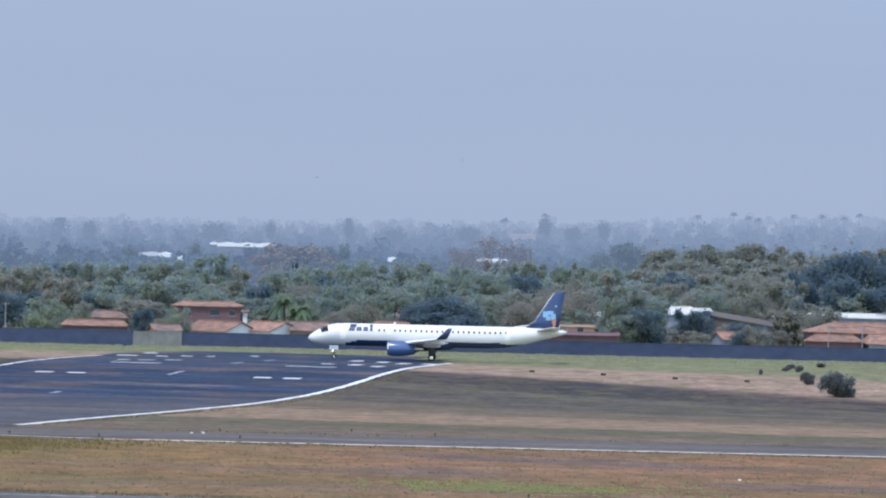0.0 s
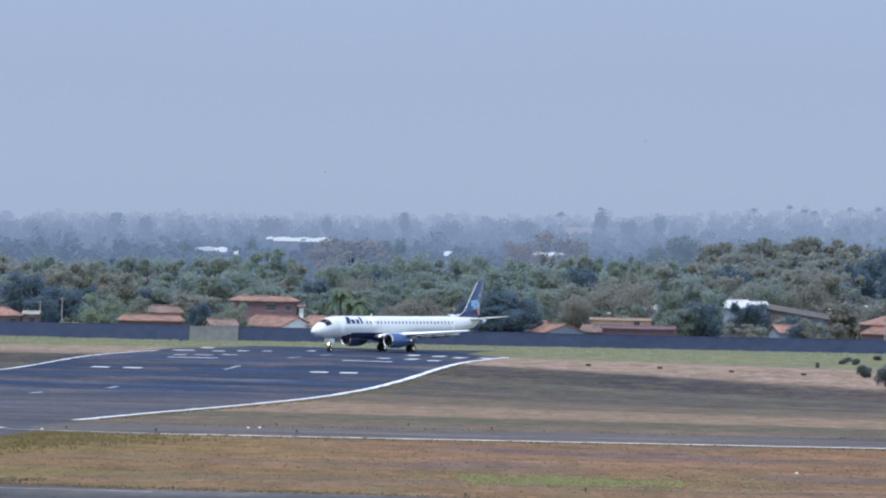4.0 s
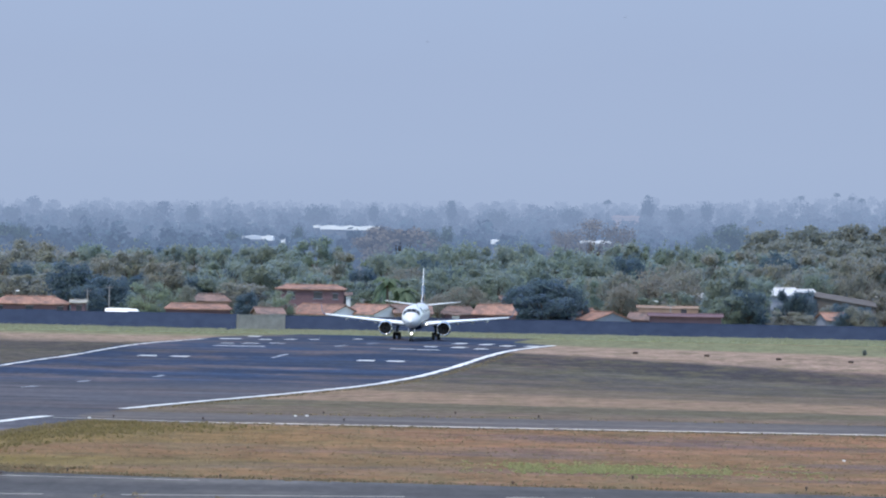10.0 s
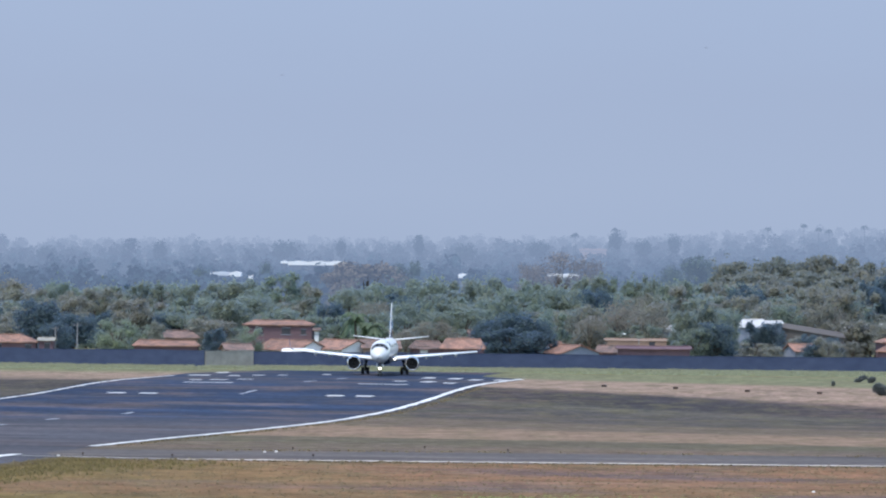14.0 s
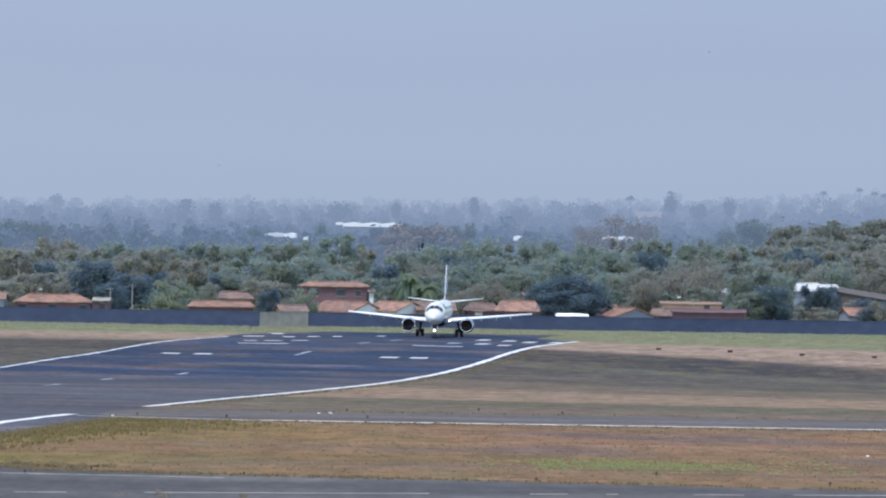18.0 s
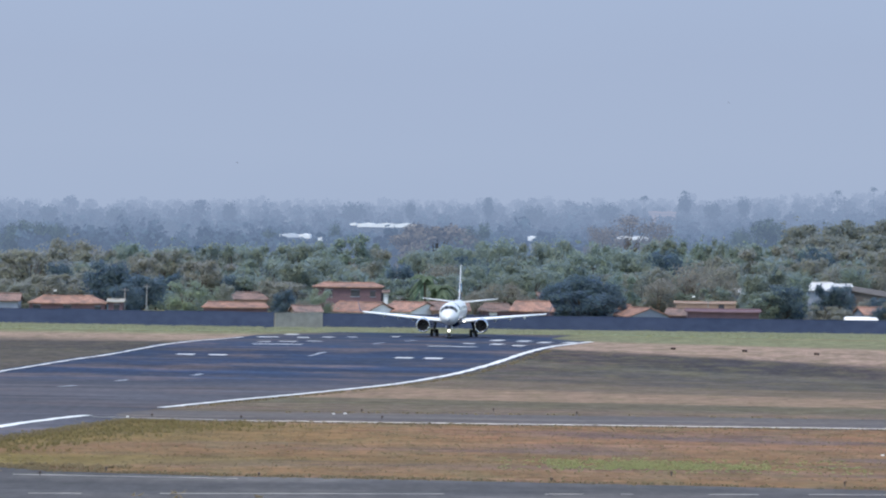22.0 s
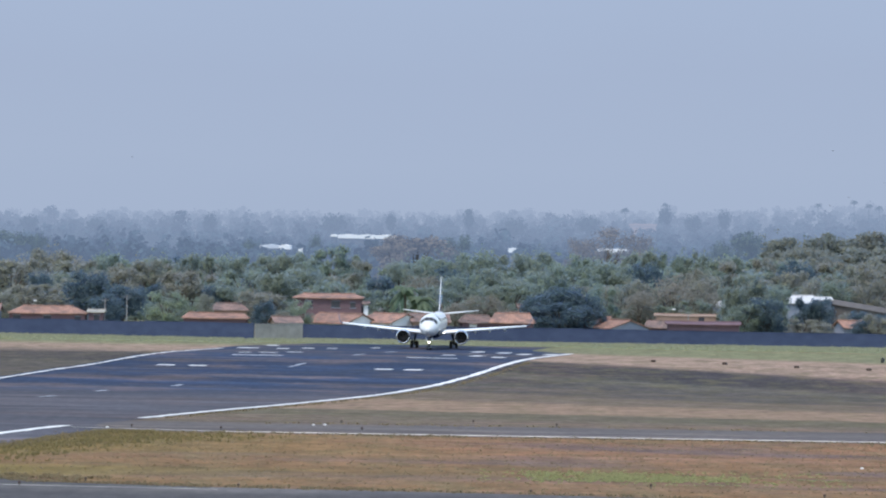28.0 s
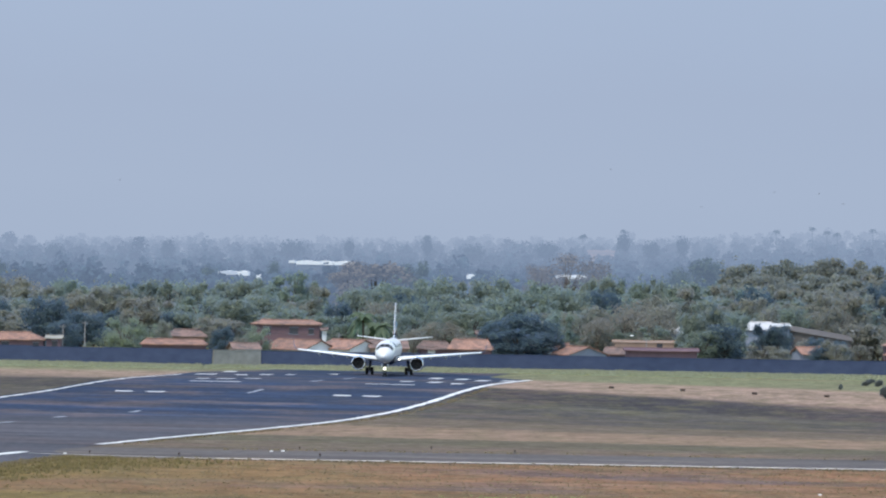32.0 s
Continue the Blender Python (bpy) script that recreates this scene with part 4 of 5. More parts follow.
# ---- houses behind the wall ----
def house(label, x0, x1, y, depth, eave, ridge, wall_mat, roof_mat, turn=0.0, windows=(), hip=0.0, over=0.45):
    """Ridge along the front; two roof slopes with thickness, gable walls, windows with frames in the front."""
    cx, w, d = (x0 + x1) / 2, (x1 - x0) / 2, depth / 2
    h = thing("house", label, "house", "houses behind the wall", at=pose(cx, y + d, 0, 0, 0, turn))
    bm = bmesh.new()
    pts = ((-d, -0.2), (d, -0.2), (d, eave - 0.13), (0, (eave if hip else ridge) - 0.13), (-d, eave - 0.13))
    a = [bm.verts.new((-w + 0.1, p, q)) for p, q in pts]
    b = [bm.verts.new((w - 0.1, p, q)) for p, q in pts]
    bm.faces.new(a[::-1])
    bm.faces.new(b)
    for i in range(5):
        bm.faces.new((a[i], a[(i + 1) % 5], b[(i + 1) % 5], b[i]))
    part("wall", bm, wall_mat, h)
    k = (ridge - eave) / d
    for s in (-1, 1):
        bm = bmesh.new()
        n = max(4, int((x1 - x0) / 1.2))
        e, r = (s * (d + over), eave - k * over), (0.0, ridge)
        rows = []
        for i in range(n + 1):
            x = -w - 0.25 + (2 * w + 0.5) * i / n
            sag = -0.05 * math.sin(math.pi * i / n) + 0.02 * math.sin(i * 2.3)
            xr = x * (w - hip) / w
            rows.append([bm.verts.new((x, e[0], e[1] + sag)), bm.verts.new((xr, r[0], r[1] + sag)), bm.verts.new((xr, r[0], r[1] + sag - 0.16)), bm.verts.new((x, e[0], e[1] + sag - 0.16))])
        for p, q in zip(rows, rows[1:]):
            for i in range(4):
                bm.faces.new((p[i], p[(i + 1) % 4], q[(i + 1) % 4], q[i]))
        bm.faces.new(rows[0][::-1])
        bm.faces.new(rows[-1])
        part("roof_slope", bm, roof_mat, h)
    if hip:
        for s in (-1, 1):
            bm = bmesh.new()
            tip = [bm.verts.new((s * (w + 0.25) * (w - hip) / w, 0, ridge - 0.16 * q)) for q in (0, 1)]
            foot = [[bm.verts.new((s * (w + 0.25), f * (d + over), eave - k * over - 0.16 * q)) for q in (0, 1)] for f in (-1, 1)]
            bm.faces.new((tip[0], foot[0][0], foot[1][0]))
            bm.faces.new((tip[1], foot[1][1], foot[0][1]))
            bm.faces.new((foot[0][0], foot[0][1], foot[1][1], foot[1][0]))
            bmesh.ops.recalc_face_normals(bm, faces=bm.faces[:])
            part("hip_slope", bm, roof_mat, h)
    end = (w + 0.25) * (w - hip) / w
    part("ridge_cap", tube([(-end, 0, ridge + 0.02), (0, 0, ridge - 0.03), (end, 0, ridge + 0.02)], [0.13, 0.13, 0.13], 6), roof_mat, h)
    for wx, wz, ww, wh in windows:
        win = part("window", box(wx - ww / 2, wx + ww / 2, -d - 0.03, -d + 0.05, wz - wh / 2, wz + wh / 2), DARK_GLASS, h, "dark window pane")
        part("frame", box(wx - ww / 2 - 0.08, wx + ww / 2 + 0.08, -d - 0.06, -d - 0.02, wz + wh / 2, wz + wh / 2 + 0.1), GREY_WALL, win)
        part("sill", box(wx - ww / 2 - 0.1, wx + ww / 2 + 0.1, -d - 0.12, -d, wz - wh / 2 - 0.1, wz - wh / 2), GREY_WALL, win)
    return h


house("long low house with a dull clay roof and dusky red wall", -74.9, -62.2, 965, 6, 3.22, 4.2, RED_WALL, TILE, 1.5, ((-5, 2.2, 1.2, 0.8), (0, 2.2, 1.2, 0.8), (5, 2.1, 1.0, 0.9)), 2.4)
house("small reddish annex with a pale flat parapet", -61.8, -59.3, 965, 5, 3.45, 3.72, RED_WALL, PALE_WALL, 0, ((0.2, 2.4, 0.9, 0.9),))
# grey-blue here puts the shade on pale walls into their colour
house("pale house with shade painted blue-grey on its walls and a low clay roof", -94.6, -76.4, 965, 6, 3.49, 4.45, GREY_WALL, OLD_TILE, 0, ((4.5, 1.9, 1.4, 1.0),))
house("low house with a bright terracotta roof behind the wall", -46.2, -35.6, 965, 6, 2.82, 3.52, RED_WALL, TILE, 0, (), 0.9)
house("house with an old clay roof among trees", -43.6, -37.6, 1008, 7, 3.5, 4.5, OCHRE_WALL, OLD_TILE, 8, (), 1.0)
house("two-storey red house with a terracotta roof", -29.4, -17.6, 1014, 8, 5.72, 6.3, RED_WALL, TILE, -2, ((-3.2, 4.5, 1.3, 1.0), (1.4, 4.5, 1.5, 1.1), (4.4, 4.4, 0.9, 0.9), (0.5, 2.6, 1.2, 1.0)), 1.6)
house("low clay-roofed shed behind the pale wall", -31.2, -26.8, 953, 4.5, 2.5, 3.3, OCHRE_WALL, OLD_TILE, 14)
house("small white annex beside a two-storey house", -17.4, -16.5, 1012, 2, 4.9, 5.1, WHITE_WALL, OLD_TILE)
house("white gabled house with terracotta slopes", -25.0, -15.2, 960, 7.0, 2.50, 3.86, WHITE_WALL, TILE, -44)
house("white gabled house with terracotta slopes", -16.0, -8.0, 960, 6.5, 2.70, 3.98, WHITE_WALL, TILE, -48)
house("low clay-roofed house beside white gables", -8.9, -2.7, 960, 7, 2.92, 4.09, OCHRE_WALL, OLD_TILE, 6)
house("low house with a worn clay roof", -0.6, 4.6, 962, 6, 2.9, 3.9, RED_WALL, OLD_TILE, 5, (), 0.8)
house("low house with a worn clay roof", 4.4, 11.4, 962, 6, 3.0, 4.3, RED_WALL, TILE, -3, (), 0.8)
house("small white-walled annex below clay roofs", 0.8, 2.2, 957, 2.5, 2.8, 3.05, WHITE_WALL, OLD_TILE)
house("house with a worn salmon roof among dry trees", 7.0, 11.6, 982, 6, 3.3, 4.2, OCHRE_WALL, OLD_TILE, -10)
house("small ochre stair tower behind low roofs", 9.0, 10.2, 990, 1.4, 5.1, 5.4, OCHRE_WALL, OLD_TILE, 6)
house("house with a terracotta roof beside a mango tree", 17.6, 24.6, 991, 6, 2.5, 3.5, OCHRE_WALL, TILE, 8)
house("small blue-grey gabled house with a terracotta roof", 21.8, 29.8, 978, 7, 2.05, 3.25, GREY_WALL, TILE, -62)
house("broad ochre house with a flat terracotta roof", 32.6, 42.9, 1000, 9, 3.8, 3.98, OCHRE_WALL, OCHRE_WALL, 0, ((2.6, 3.2, 1.0, 0.8),), 0, 0.1)
house("low terracotta roof over a lean-to", 30.9, 37.6, 986, 5, 2.15, 3.05, RED_WALL, OLD_TILE, -14)
house("long dark red shed behind the wall", 33.3, 45.2, 964, 5, 3.1, 3.4, RED_WALL, RED_WALL)
house("hall with a bright white metal roof", 55.2, 60.4, 1018, 6, 6.2, 7.3, GREY_WALL, WHITE_ROOF, 12)
house("long low lean-to with a thin white metal roof", 60.4, 63.6, 1020, 5, 6.75, 7.05, GREY_WALL, WHITE_ROOF, 3)
house("small shed with a white metal roof", 44.3, 46.5, 1040, 4, 5.1, 5.7, GREY_WALL, WHITE_ROOF, 12)

def lean_to(label, x0, x1, y, depth, z0, z1, wall_mat, roof_mat):
    """A long shed whose single roof slope falls along its front from z0 to z1."""
    h = thing("shed", label, "shed", "houses behind the wall", at=pose(x0, y, 0))
    w = x1 - x0
    for name, drop, thick, mat, o in (("wall", 0.12, None, wall_mat, 0.0), ("roof_slope", 0.0, 0.12, roof_mat, 0.3)):
        bm = bmesh.new()
        rings = []
        for y, fall in ((-o, 0.85), (depth + o, 0.0)):
            za, zb = z0 - fall - drop, z1 - fall - drop
            pts = [(-o, za), (w + o, zb), (w + o, -0.2 if thick is None else zb - thick), (-o, -0.2 if thick is None else za - thick)]
            rings.append([bm.verts.new((x, y, z)) for x, z in pts])
        a, b = rings
        bm.faces.new(a)
        bm.faces.new(b[::-1])
        for i in range(4):
            bm.faces.new((a[i], b[i], b[(i + 1) % 4], a[(i + 1) % 4]))
        bmesh.ops.recalc_face_normals(bm, faces=bm.faces[:])
        part(name, bm, mat, h)


lean_to("long shed with a brown roof that falls along its front", 63.9, 74.6, 1022, 7, 6.8, 5.1, BROWN_ROOF, BROWN_ROOF)
house("small gabled house with a terracotta roof", 62.4, 66.6, 982, 4, 2.75, 3.75, GREY_WALL, TILE, 24)
house("big house with a terracotta roof", 79.4, 97.0, 1001, 10, 4.0, 5.5, RED_WALL, TILE, 3, ((-3, 3.0, 1.2, 0.8), (3, 3.0, 1.2, 0.8)), 4.5)
house("low house with a terracotta roof behind the wall", 77.6, 87.0, 982, 6, 2.8, 3.65, RED_WALL, TILE, -7, (), 1.6)
house("low house with a terracotta roof behind the wall", 87.4, 97.0, 982, 6, 2.6, 3.9, GREY_WALL, TILE, 7, (), 1.0)
house("hall with a white metal roof behind terracotta roofs", 85.7, 97.5, 1024, 9, 6.2, 6.75, GREY_WALL, WHITE_ROOF, -2)
house("low house with a terracotta roof behind the wall", 97.0, 108.0, 984, 8, 2.6, 4.0, OCHRE_WALL, TILE, 0)


def roof_aerial(x, y, z, h):
    p = thing("roof_aerial", "thin grey television aerial on a clay roof", "antenna", "roof aerials", at=pose(x, y, z))
    part("mast", tube([(0, 0, -0.25), (0, 0, h)], [0.035, 0.03], 6), POLE, p)
    for k, w in enumerate((0.5, 0.4, 0.3)):
        part("rod", tube([(-w, 0, h - 0.1 - 0.16 * k), (w, 0, h - 0.1 - 0.16 * k)], [0.018, 0.018], 5), POLE, p)


for x, y, z, h in ((-22.4, 1020, 6.45, 1.1), (-27.0, 1020, 6.45, 0.9), (-71.0, 968, 4.45, 1.0), (37.0, 1004.5, 3.8, 0.9), (86.0, 1005.5, 5.65, 1.1)):
    roof_aerial(x, y, z, h)


# ---- poles ----
def utility_pole(x, y, h, label="grey concrete utility pole with a crossarm"):
    p = thing("utility_pole", label, "pole", "poles", at=pose(x, y, 0))
    part("post", tube([(0, 0, -0.2), (0, 0, h)], [0.12, 0.07], 8), POLE, p)
    part("crossarm", box(-0.55, 0.55, -0.04, 0.04, h - 0.42, h - 0.35), POLE, p)
    for dx in (-0.48, 0.0, 0.48):
        part("insulator", tube([(dx, 0, h - 0.33), (dx, 0, h - 0.15)], [0.05, 0.03], 6), POLE, p)


for x, y, h in ((-59.2, 968, 5.6), (-55.6, 968, 6.2), (80.0, 968, 5.2), (85.6, 968, 5.6), (91.0, 968, 5.4), (-13.8, 968, 4.9), (37.8, 992, 4.6), (106.0, 968, 5.4)):
    utility_pole(x, y, h)


def wire(x0, x1, y, z0, z1, sag):
    w = thing("power_line", "thin dark power cable between poles", "cable", "power cables", at=pose(0, y, 0))
    pts = [(x0 + (x1 - x0) * k / 12, 0, z0 + (z1 - z0) * k / 12 - sag * 4 * (k / 12) * (1 - k / 12)) for k in range(13)]
    part("cable", tube(pts, [0.022] * 13, 5), AC_DARK, w)


for x0, x1, z0, z1 in ((-55.6, -13.8, 6.05, 4.75), (-59.2, -55.6, 5.45, 6.05), (80.0, 85.6, 5.05, 5.45), (85.6, 91.0, 5.45, 5.25), (91.0, 106.0, 5.25, 5.25)):
    wire(x0, x1, 968, z0, z1, 0.012 * (x1 - x0))


def street_lamp(x, y, h):
    p = thing("street_lamp", "thin street lamp with a small white head", "street lamp", "street lamps", at=pose(x, y, 0))
    part("post", tube([(0, 0, -0.2), (0, 0, h), (0.5, -0.2, h + 0.25)], [0.07, 0.05, 0.04], 6), POLE, p)
    part("lamp_head", box(0.35, 0.95, -0.35, -0.05, h + 0.18, h + 0.36, 0.04), VAN_WHITE, p, "small white lamp head")


for x, y, h in ((-73.5, 997, 4.3), (74.6, 1030, 5.65), (78.3, 1030, 6.25), (81.0, 1030, 6.3), (83.5, 1030, 6.1), (-19.0, 1030, 5.2), (35.4, 1012, 4.4)):
    street_lamp(x, y, h)


# ---- airfield furniture ----
papi = thing("approach_light_box", "small dark approach light box on short legs in tan grass", "runway light", "approach light boxes")
part("housing", box(-0.75, 0.75, -0.45, 0.45, 0.14, 0.66, 0.08), PAPI_PAINT, papi)
part("hood", box(-0.80, 0.80, -0.58, -0.40, 0.58, 0.72), PAPI_PAINT, papi)
for sx in (-0.55, 0.55):
    part("lens", box(sx - 0.18, sx + 0.18, -0.49, -0.44, 0.36, 0.54), DARK_GLASS, papi)
    for sy in (-0.3, 0.3):
        part("leg", tube([(sx, sy, -0.05), (sx, sy, 0.3)], [0.05, 0.05], 6), AC_DARK, papi)
SMALL = Matrix.Diagonal((0.44, 0.5, 0.50, 1))
papi.matrix_basis = pose(26.2, 811.5, ground_z(811.5), 0, 0, -10) @ SMALL
for x, y in ((35.8, 805.5), (45.2, 797.5), (54.7, 793)):
    copy_thing(papi, pose(x, y, ground_z(y), 0, 0, -10)).matrix_basis = pose(x, y, ground_z(y), 0, 0, -10) @ SMALL


def edge_light(x, y, mat, label, h=0.30):
    p = thing("edge_light", label, "runway light", "edge lights", at=pose(x, y, ground_z(y)))
    part("stem", tube([(0, 0, -0.05), (0, 0, h * 0.6)], [0.05, 0.04], 6), AC_DARK, p)
    part("cap", tube([(0, 0, h * 0.55), (0, 0, h * 0.8), (0, 0, h)], [0.09, 0.10, 0.04], 8), mat, p)


for x, y in ((-25.3, 395.5), (-14.8, 390), (12.9, 400), (4.6, 388), (-20.7, 504), (-8.7, 509), (-29.2, 388), (-28.5, 506.5), (24.0, 388.5), (1.0, 545), (-11.0, 534.5), (8.6, 536.5)):
    edge_light(x, y, PAPI_PAINT, "small dark taxiway edge light")


def marker_stone(x, y, w):
    p = thing("marker_stone", "small white painted marker stone in dry grass", "marker", "marker stones", at=pose(x, y, ground_z(y), 0, 0, x * 9))
    part("stone", box(-w * 0.7, w * 0.7, -0.12, 0.12, -0.05, w * 0.9, 0.03), PAINT, p)


for x, y, w in ((29.9, 439, 0.11), (-12.3, 525.5, 0.16), (-13.3, 524.5, 0.13), (-30.4, 503, 0.16)):
    marker_stone(x, y, w)


# ---- tufts of grass ----
def tufts(name, label, xs, ys, height, n, mat, seed, per=7):
    rng = np.random.default_rng(seed)
    vs, fs = [], []
    for _ in range(n):
        x, y = rng.uniform(*xs), rng.uniform(*ys)
        if abs(x - centre(y)) < 28 and 300 < y < 912:
            continue
        z = ground_z(y, x) - 0.03
        for _ in range(per):
            a, h, s = rng.uniform(0, 6.28), height * rng.uniform(0.5, 1.2), rng.uniform(0.05, 0.12) * (1 + height)
            dx, dy = math.cos(a), math.sin(a)
            bx, by = x + rng.normal() * height * 0.5, y + rng.normal() * height * 0.5
            i = len(vs)
            vs += [(bx - dy * s, by + dx * s, z), (bx + dy * s, by - dx * s, z), (bx + dx * h * 1.3, by + dy * h * 1.3, z + h * 0.7)]
            fs.append((i, i + 1, i + 2))
    return tagged(new(name, quads(name, vs, fs, mat)), label, "grass", kind="stuff")


STRAW = foliage("dry_grass_blades", (0.167, 0.133, 0.078), (0.222, 0.174, 0.107), (0.311, 0.247, 0.163), (0.211, 0.169, 0.101), gloss=0.0)
GREEN_BLADES = foliage("green_grass_blades", (0.230, 0.243, 0.108), (0.269, 0.282, 0.126), (0.333, 0.339, 0.162), (0.294, 0.282, 0.144), gloss=0.0)
TALL_BLADES = foliage("tall_grass_blades", (0.25, 0.27, 0.175), (0.30, 0.32, 0.21), (0.37, 0.38, 0.26), (0.32, 0.32, 0.215), gloss=0.0)
tufts("grass_tufts", "dry straw-coloured grass tufts", (-34, 60), (392, 493), 0.13, 4200, STRAW, 31)
tufts("green_grass_tufts", "fresh green grass patch among dry grass", (4.5, 15.5), (408, 424), 0.20, 360, GREEN_BLADES, 32)
tufts("green_grass_tufts", "fresh green grass patch among dry grass", (9.0, 20.5), (410, 419), 0.22, 260, GREEN_BLADES, 42)
tufts("green_grass_tufts", "fresh green grass patch among dry grass", (1.0, 27.0), (404, 428), 0.18, 260, GREEN_BLADES, 43)
tufts("tall_grass", "tall pale green grass along the wall foot", (-115, 125), (905, 936), 0.16, 4200, GREEN_BLADES, 33)


for x_span, y_span, count, seed in (((-26, 45), (930, 937), 2600, 37), ((45, 120), (930, 937), 2600, 38), ((-34, -27), (926, 931), 300, 40)):
    tufts("tall_grass", "tall pale green grass along the wall foot", x_span, y_span, 0.40, count, TALL_BLADES, seed, 9)
# the western wall runs aslant, and the grass with it
for k in range(8):
    xa = -115 + 10 * k
    y_wall = 949 - (xa + 125) * 0.2217
    tufts("tall_grass", "tall pale green grass along the wall foot", (xa, xa + 10), (y_wall - 6, y_wall - 0.5), 0.36, 300, TALL_BLADES, 60 + k, 9)


for x_span, y_span, seed in (((-26, 122), (931, 936.5), 44), ((-36, -27), (926, 930), 45)):
    tufts("tall_grass", "scattered tall tufts at the wall foot", x_span, y_span, 0.62, int((x_span[1] - x_span[0]) * 1.6), TALL_BLADES, seed, 16)
for k in range(8):
    xa = -115 + 10 * k
    y_wall = 949 - (xa + 125) * 0.2217
    tufts("tall_grass", "scattered tall tufts at the wall foot", (xa, xa + 10), (y_wall - 4, y_wall - 1), 0.62, 18, TALL_BLADES, 80 + k, 16)
tufts("grass_tufts", "short pale green grass before the wall", (-112, 120), (906, 930), 0.28, 5600, TALL_BLADES, 41, 7)


def edge_tufts(label, line, spread, height, n, mat, seed):
    """Tufts that hang over a pavement's edge, along a line of points."""
    rng = np.random.default_rng(seed)
    vs, fs = [], []
    for _ in range(n):
        k = rng.integers(0, len(line) - 1)
        q = rng.uniform()
        x = line[k][0] + (line[k + 1][0] - line[k][0]) * q + rng.normal() * spread
        y = line[k][1] + (line[k + 1][1] - line[k][1]) * q + rng.normal() * spread * 3
        z = ground_z(y, x) - 0.02
        for _ in range(8):
            a, h, w = rng.uniform(0, 6.28), height * rng.uniform(0.4, 1.2), rng.uniform(0.04, 0.10)
            dx, dy = math.cos(a), math.sin(a)
            bx, by = x + rng.normal() * 0.15, y + rng.normal() * 0.3
            i = len(vs)
            vs += [(bx - dy * w, by + dx * w, z), (bx + dy * w, by - dx * w, z), (bx + dx * h * 0.8, by + dy * h * 0.8, z + h)]
            fs.append((i, i + 1, i + 2))
    tagged(new("edge_grass", quads("edge_grass", vs, fs, mat)), label, "grass", kind="stuff")


YELLOW_BLADES = foliage("yellow_green_blades", (0.160, 0.132, 0.052), (0.200, 0.162, 0.068), (0.262, 0.210, 0.110), (0.205, 0.160, 0.082), gloss=0.0)
edge_tufts("yellow-green grass growing over the runway shoulder", [(-37.6, 436), (-35.0, 456), (-32.4, 476), (-29.4, 491), (-26.0, 492)], 0.5, 0.26, 420, YELLOW_BLADES, 56)
edge_tufts("yellow-green grass growing over the runway shoulder", [(-36.0, 428), (-33.0, 450), (-30.0, 468), (-26.0, 480), (-18.0, 484)], 2.2, 0.24, 700, YELLOW_BLADES, 57)
edge_tufts("ragged dry grass along the runway shoulder", [(-38.5, 427), (-36.4, 449), (-32.6, 475), (-29.6, 494)], 0.4, 0.26, 420, STRAW, 51)
edge_tufts("ragged dry grass along the taxiway", [(-29.6, 493.5), (0, 493.5), (62, 493.5)], 0.4, 0.18, 420, STRAW, 52)
edge_tufts("ragged dry grass along the taxiway", [(-36.5, 413), (-33.2, 402), (-28.8, 395), (-17, 391), (-2, 389), (28, 383), (60, 379)], 0.3, 0.20, 700, STRAW, 53)
edge_tufts("ragged dry grass along the taxiway", [(-18, 532), (10, 532), (75, 532)], 0.5, 0.2, 90, STRAW, 54)
edge_tufts("ragged dry grass along the runway edge", [(-27.2, 543), (-16.4, 620), (-6.5, 690), (3.3, 760), (8.9, 800)], 0.25, 0.2, 300, STRAW, 55)
tufts("weeds", "dry weeds in the taxiway's joints", (-26, -12), (359, 366), 0.4, 4, STRAW, 35, 10)
tufts("weeds", "dry weeds at the taxiway's edge", (-34, -24), (398, 404), 0.4, 40, STRAW, 36, 10)


# ---- the airliner: origin on the ground between the main wheels, nose to +X ----
BODY = [(18.60, 2.75, 0.06, 0.06), (18.35, 2.78, 0.42, 0.42), (17.9, 2.85, 0.75, 0.73), (17.2, 2.97, 1.05, 1.03), (16.4, 3.12, 1.28, 1.29), (15.5, 3.28, 1.42, 1.50),
        (14.5, 3.37, 1.49, 1.63), (13.0, 3.40, 1.505, 1.675), (-8.5, 3.40, 1.505, 1.675), (-11.0, 3.50, 1.45, 1.58), (-13.5, 3.75, 1.22, 1.30), (-16.0, 4.05, 0.88, 0.95),
        (-18.3, 4.30, 0.52, 0.58), (-19.7, 4.42, 0.26, 0.30), (-20.05, 4.45, 0.15, 0.17)]


def section(x):
    xs = [b[0] for b in BODY][::-1]
    return [float(np.interp(x, xs, [b[k] for b in BODY][::-1])) for k in (1, 2, 3)]


def skin(x, a, lift=0.0):
    """A point on the fuselage at station x and angle a (0: left side, 90: top), lifted off it."""
    zc, ry, rz = section(x)
    return Vector((x, (ry + lift) * math.cos(a), zc + (rz + lift) * math.sin(a)))


def side_angle(x, z, side):
    zc, _, rz = section(x)
    a = math.asin(max(-1.0, min(1.0, (z - zc) / rz)))
    return a if side > 0 else math.pi - a


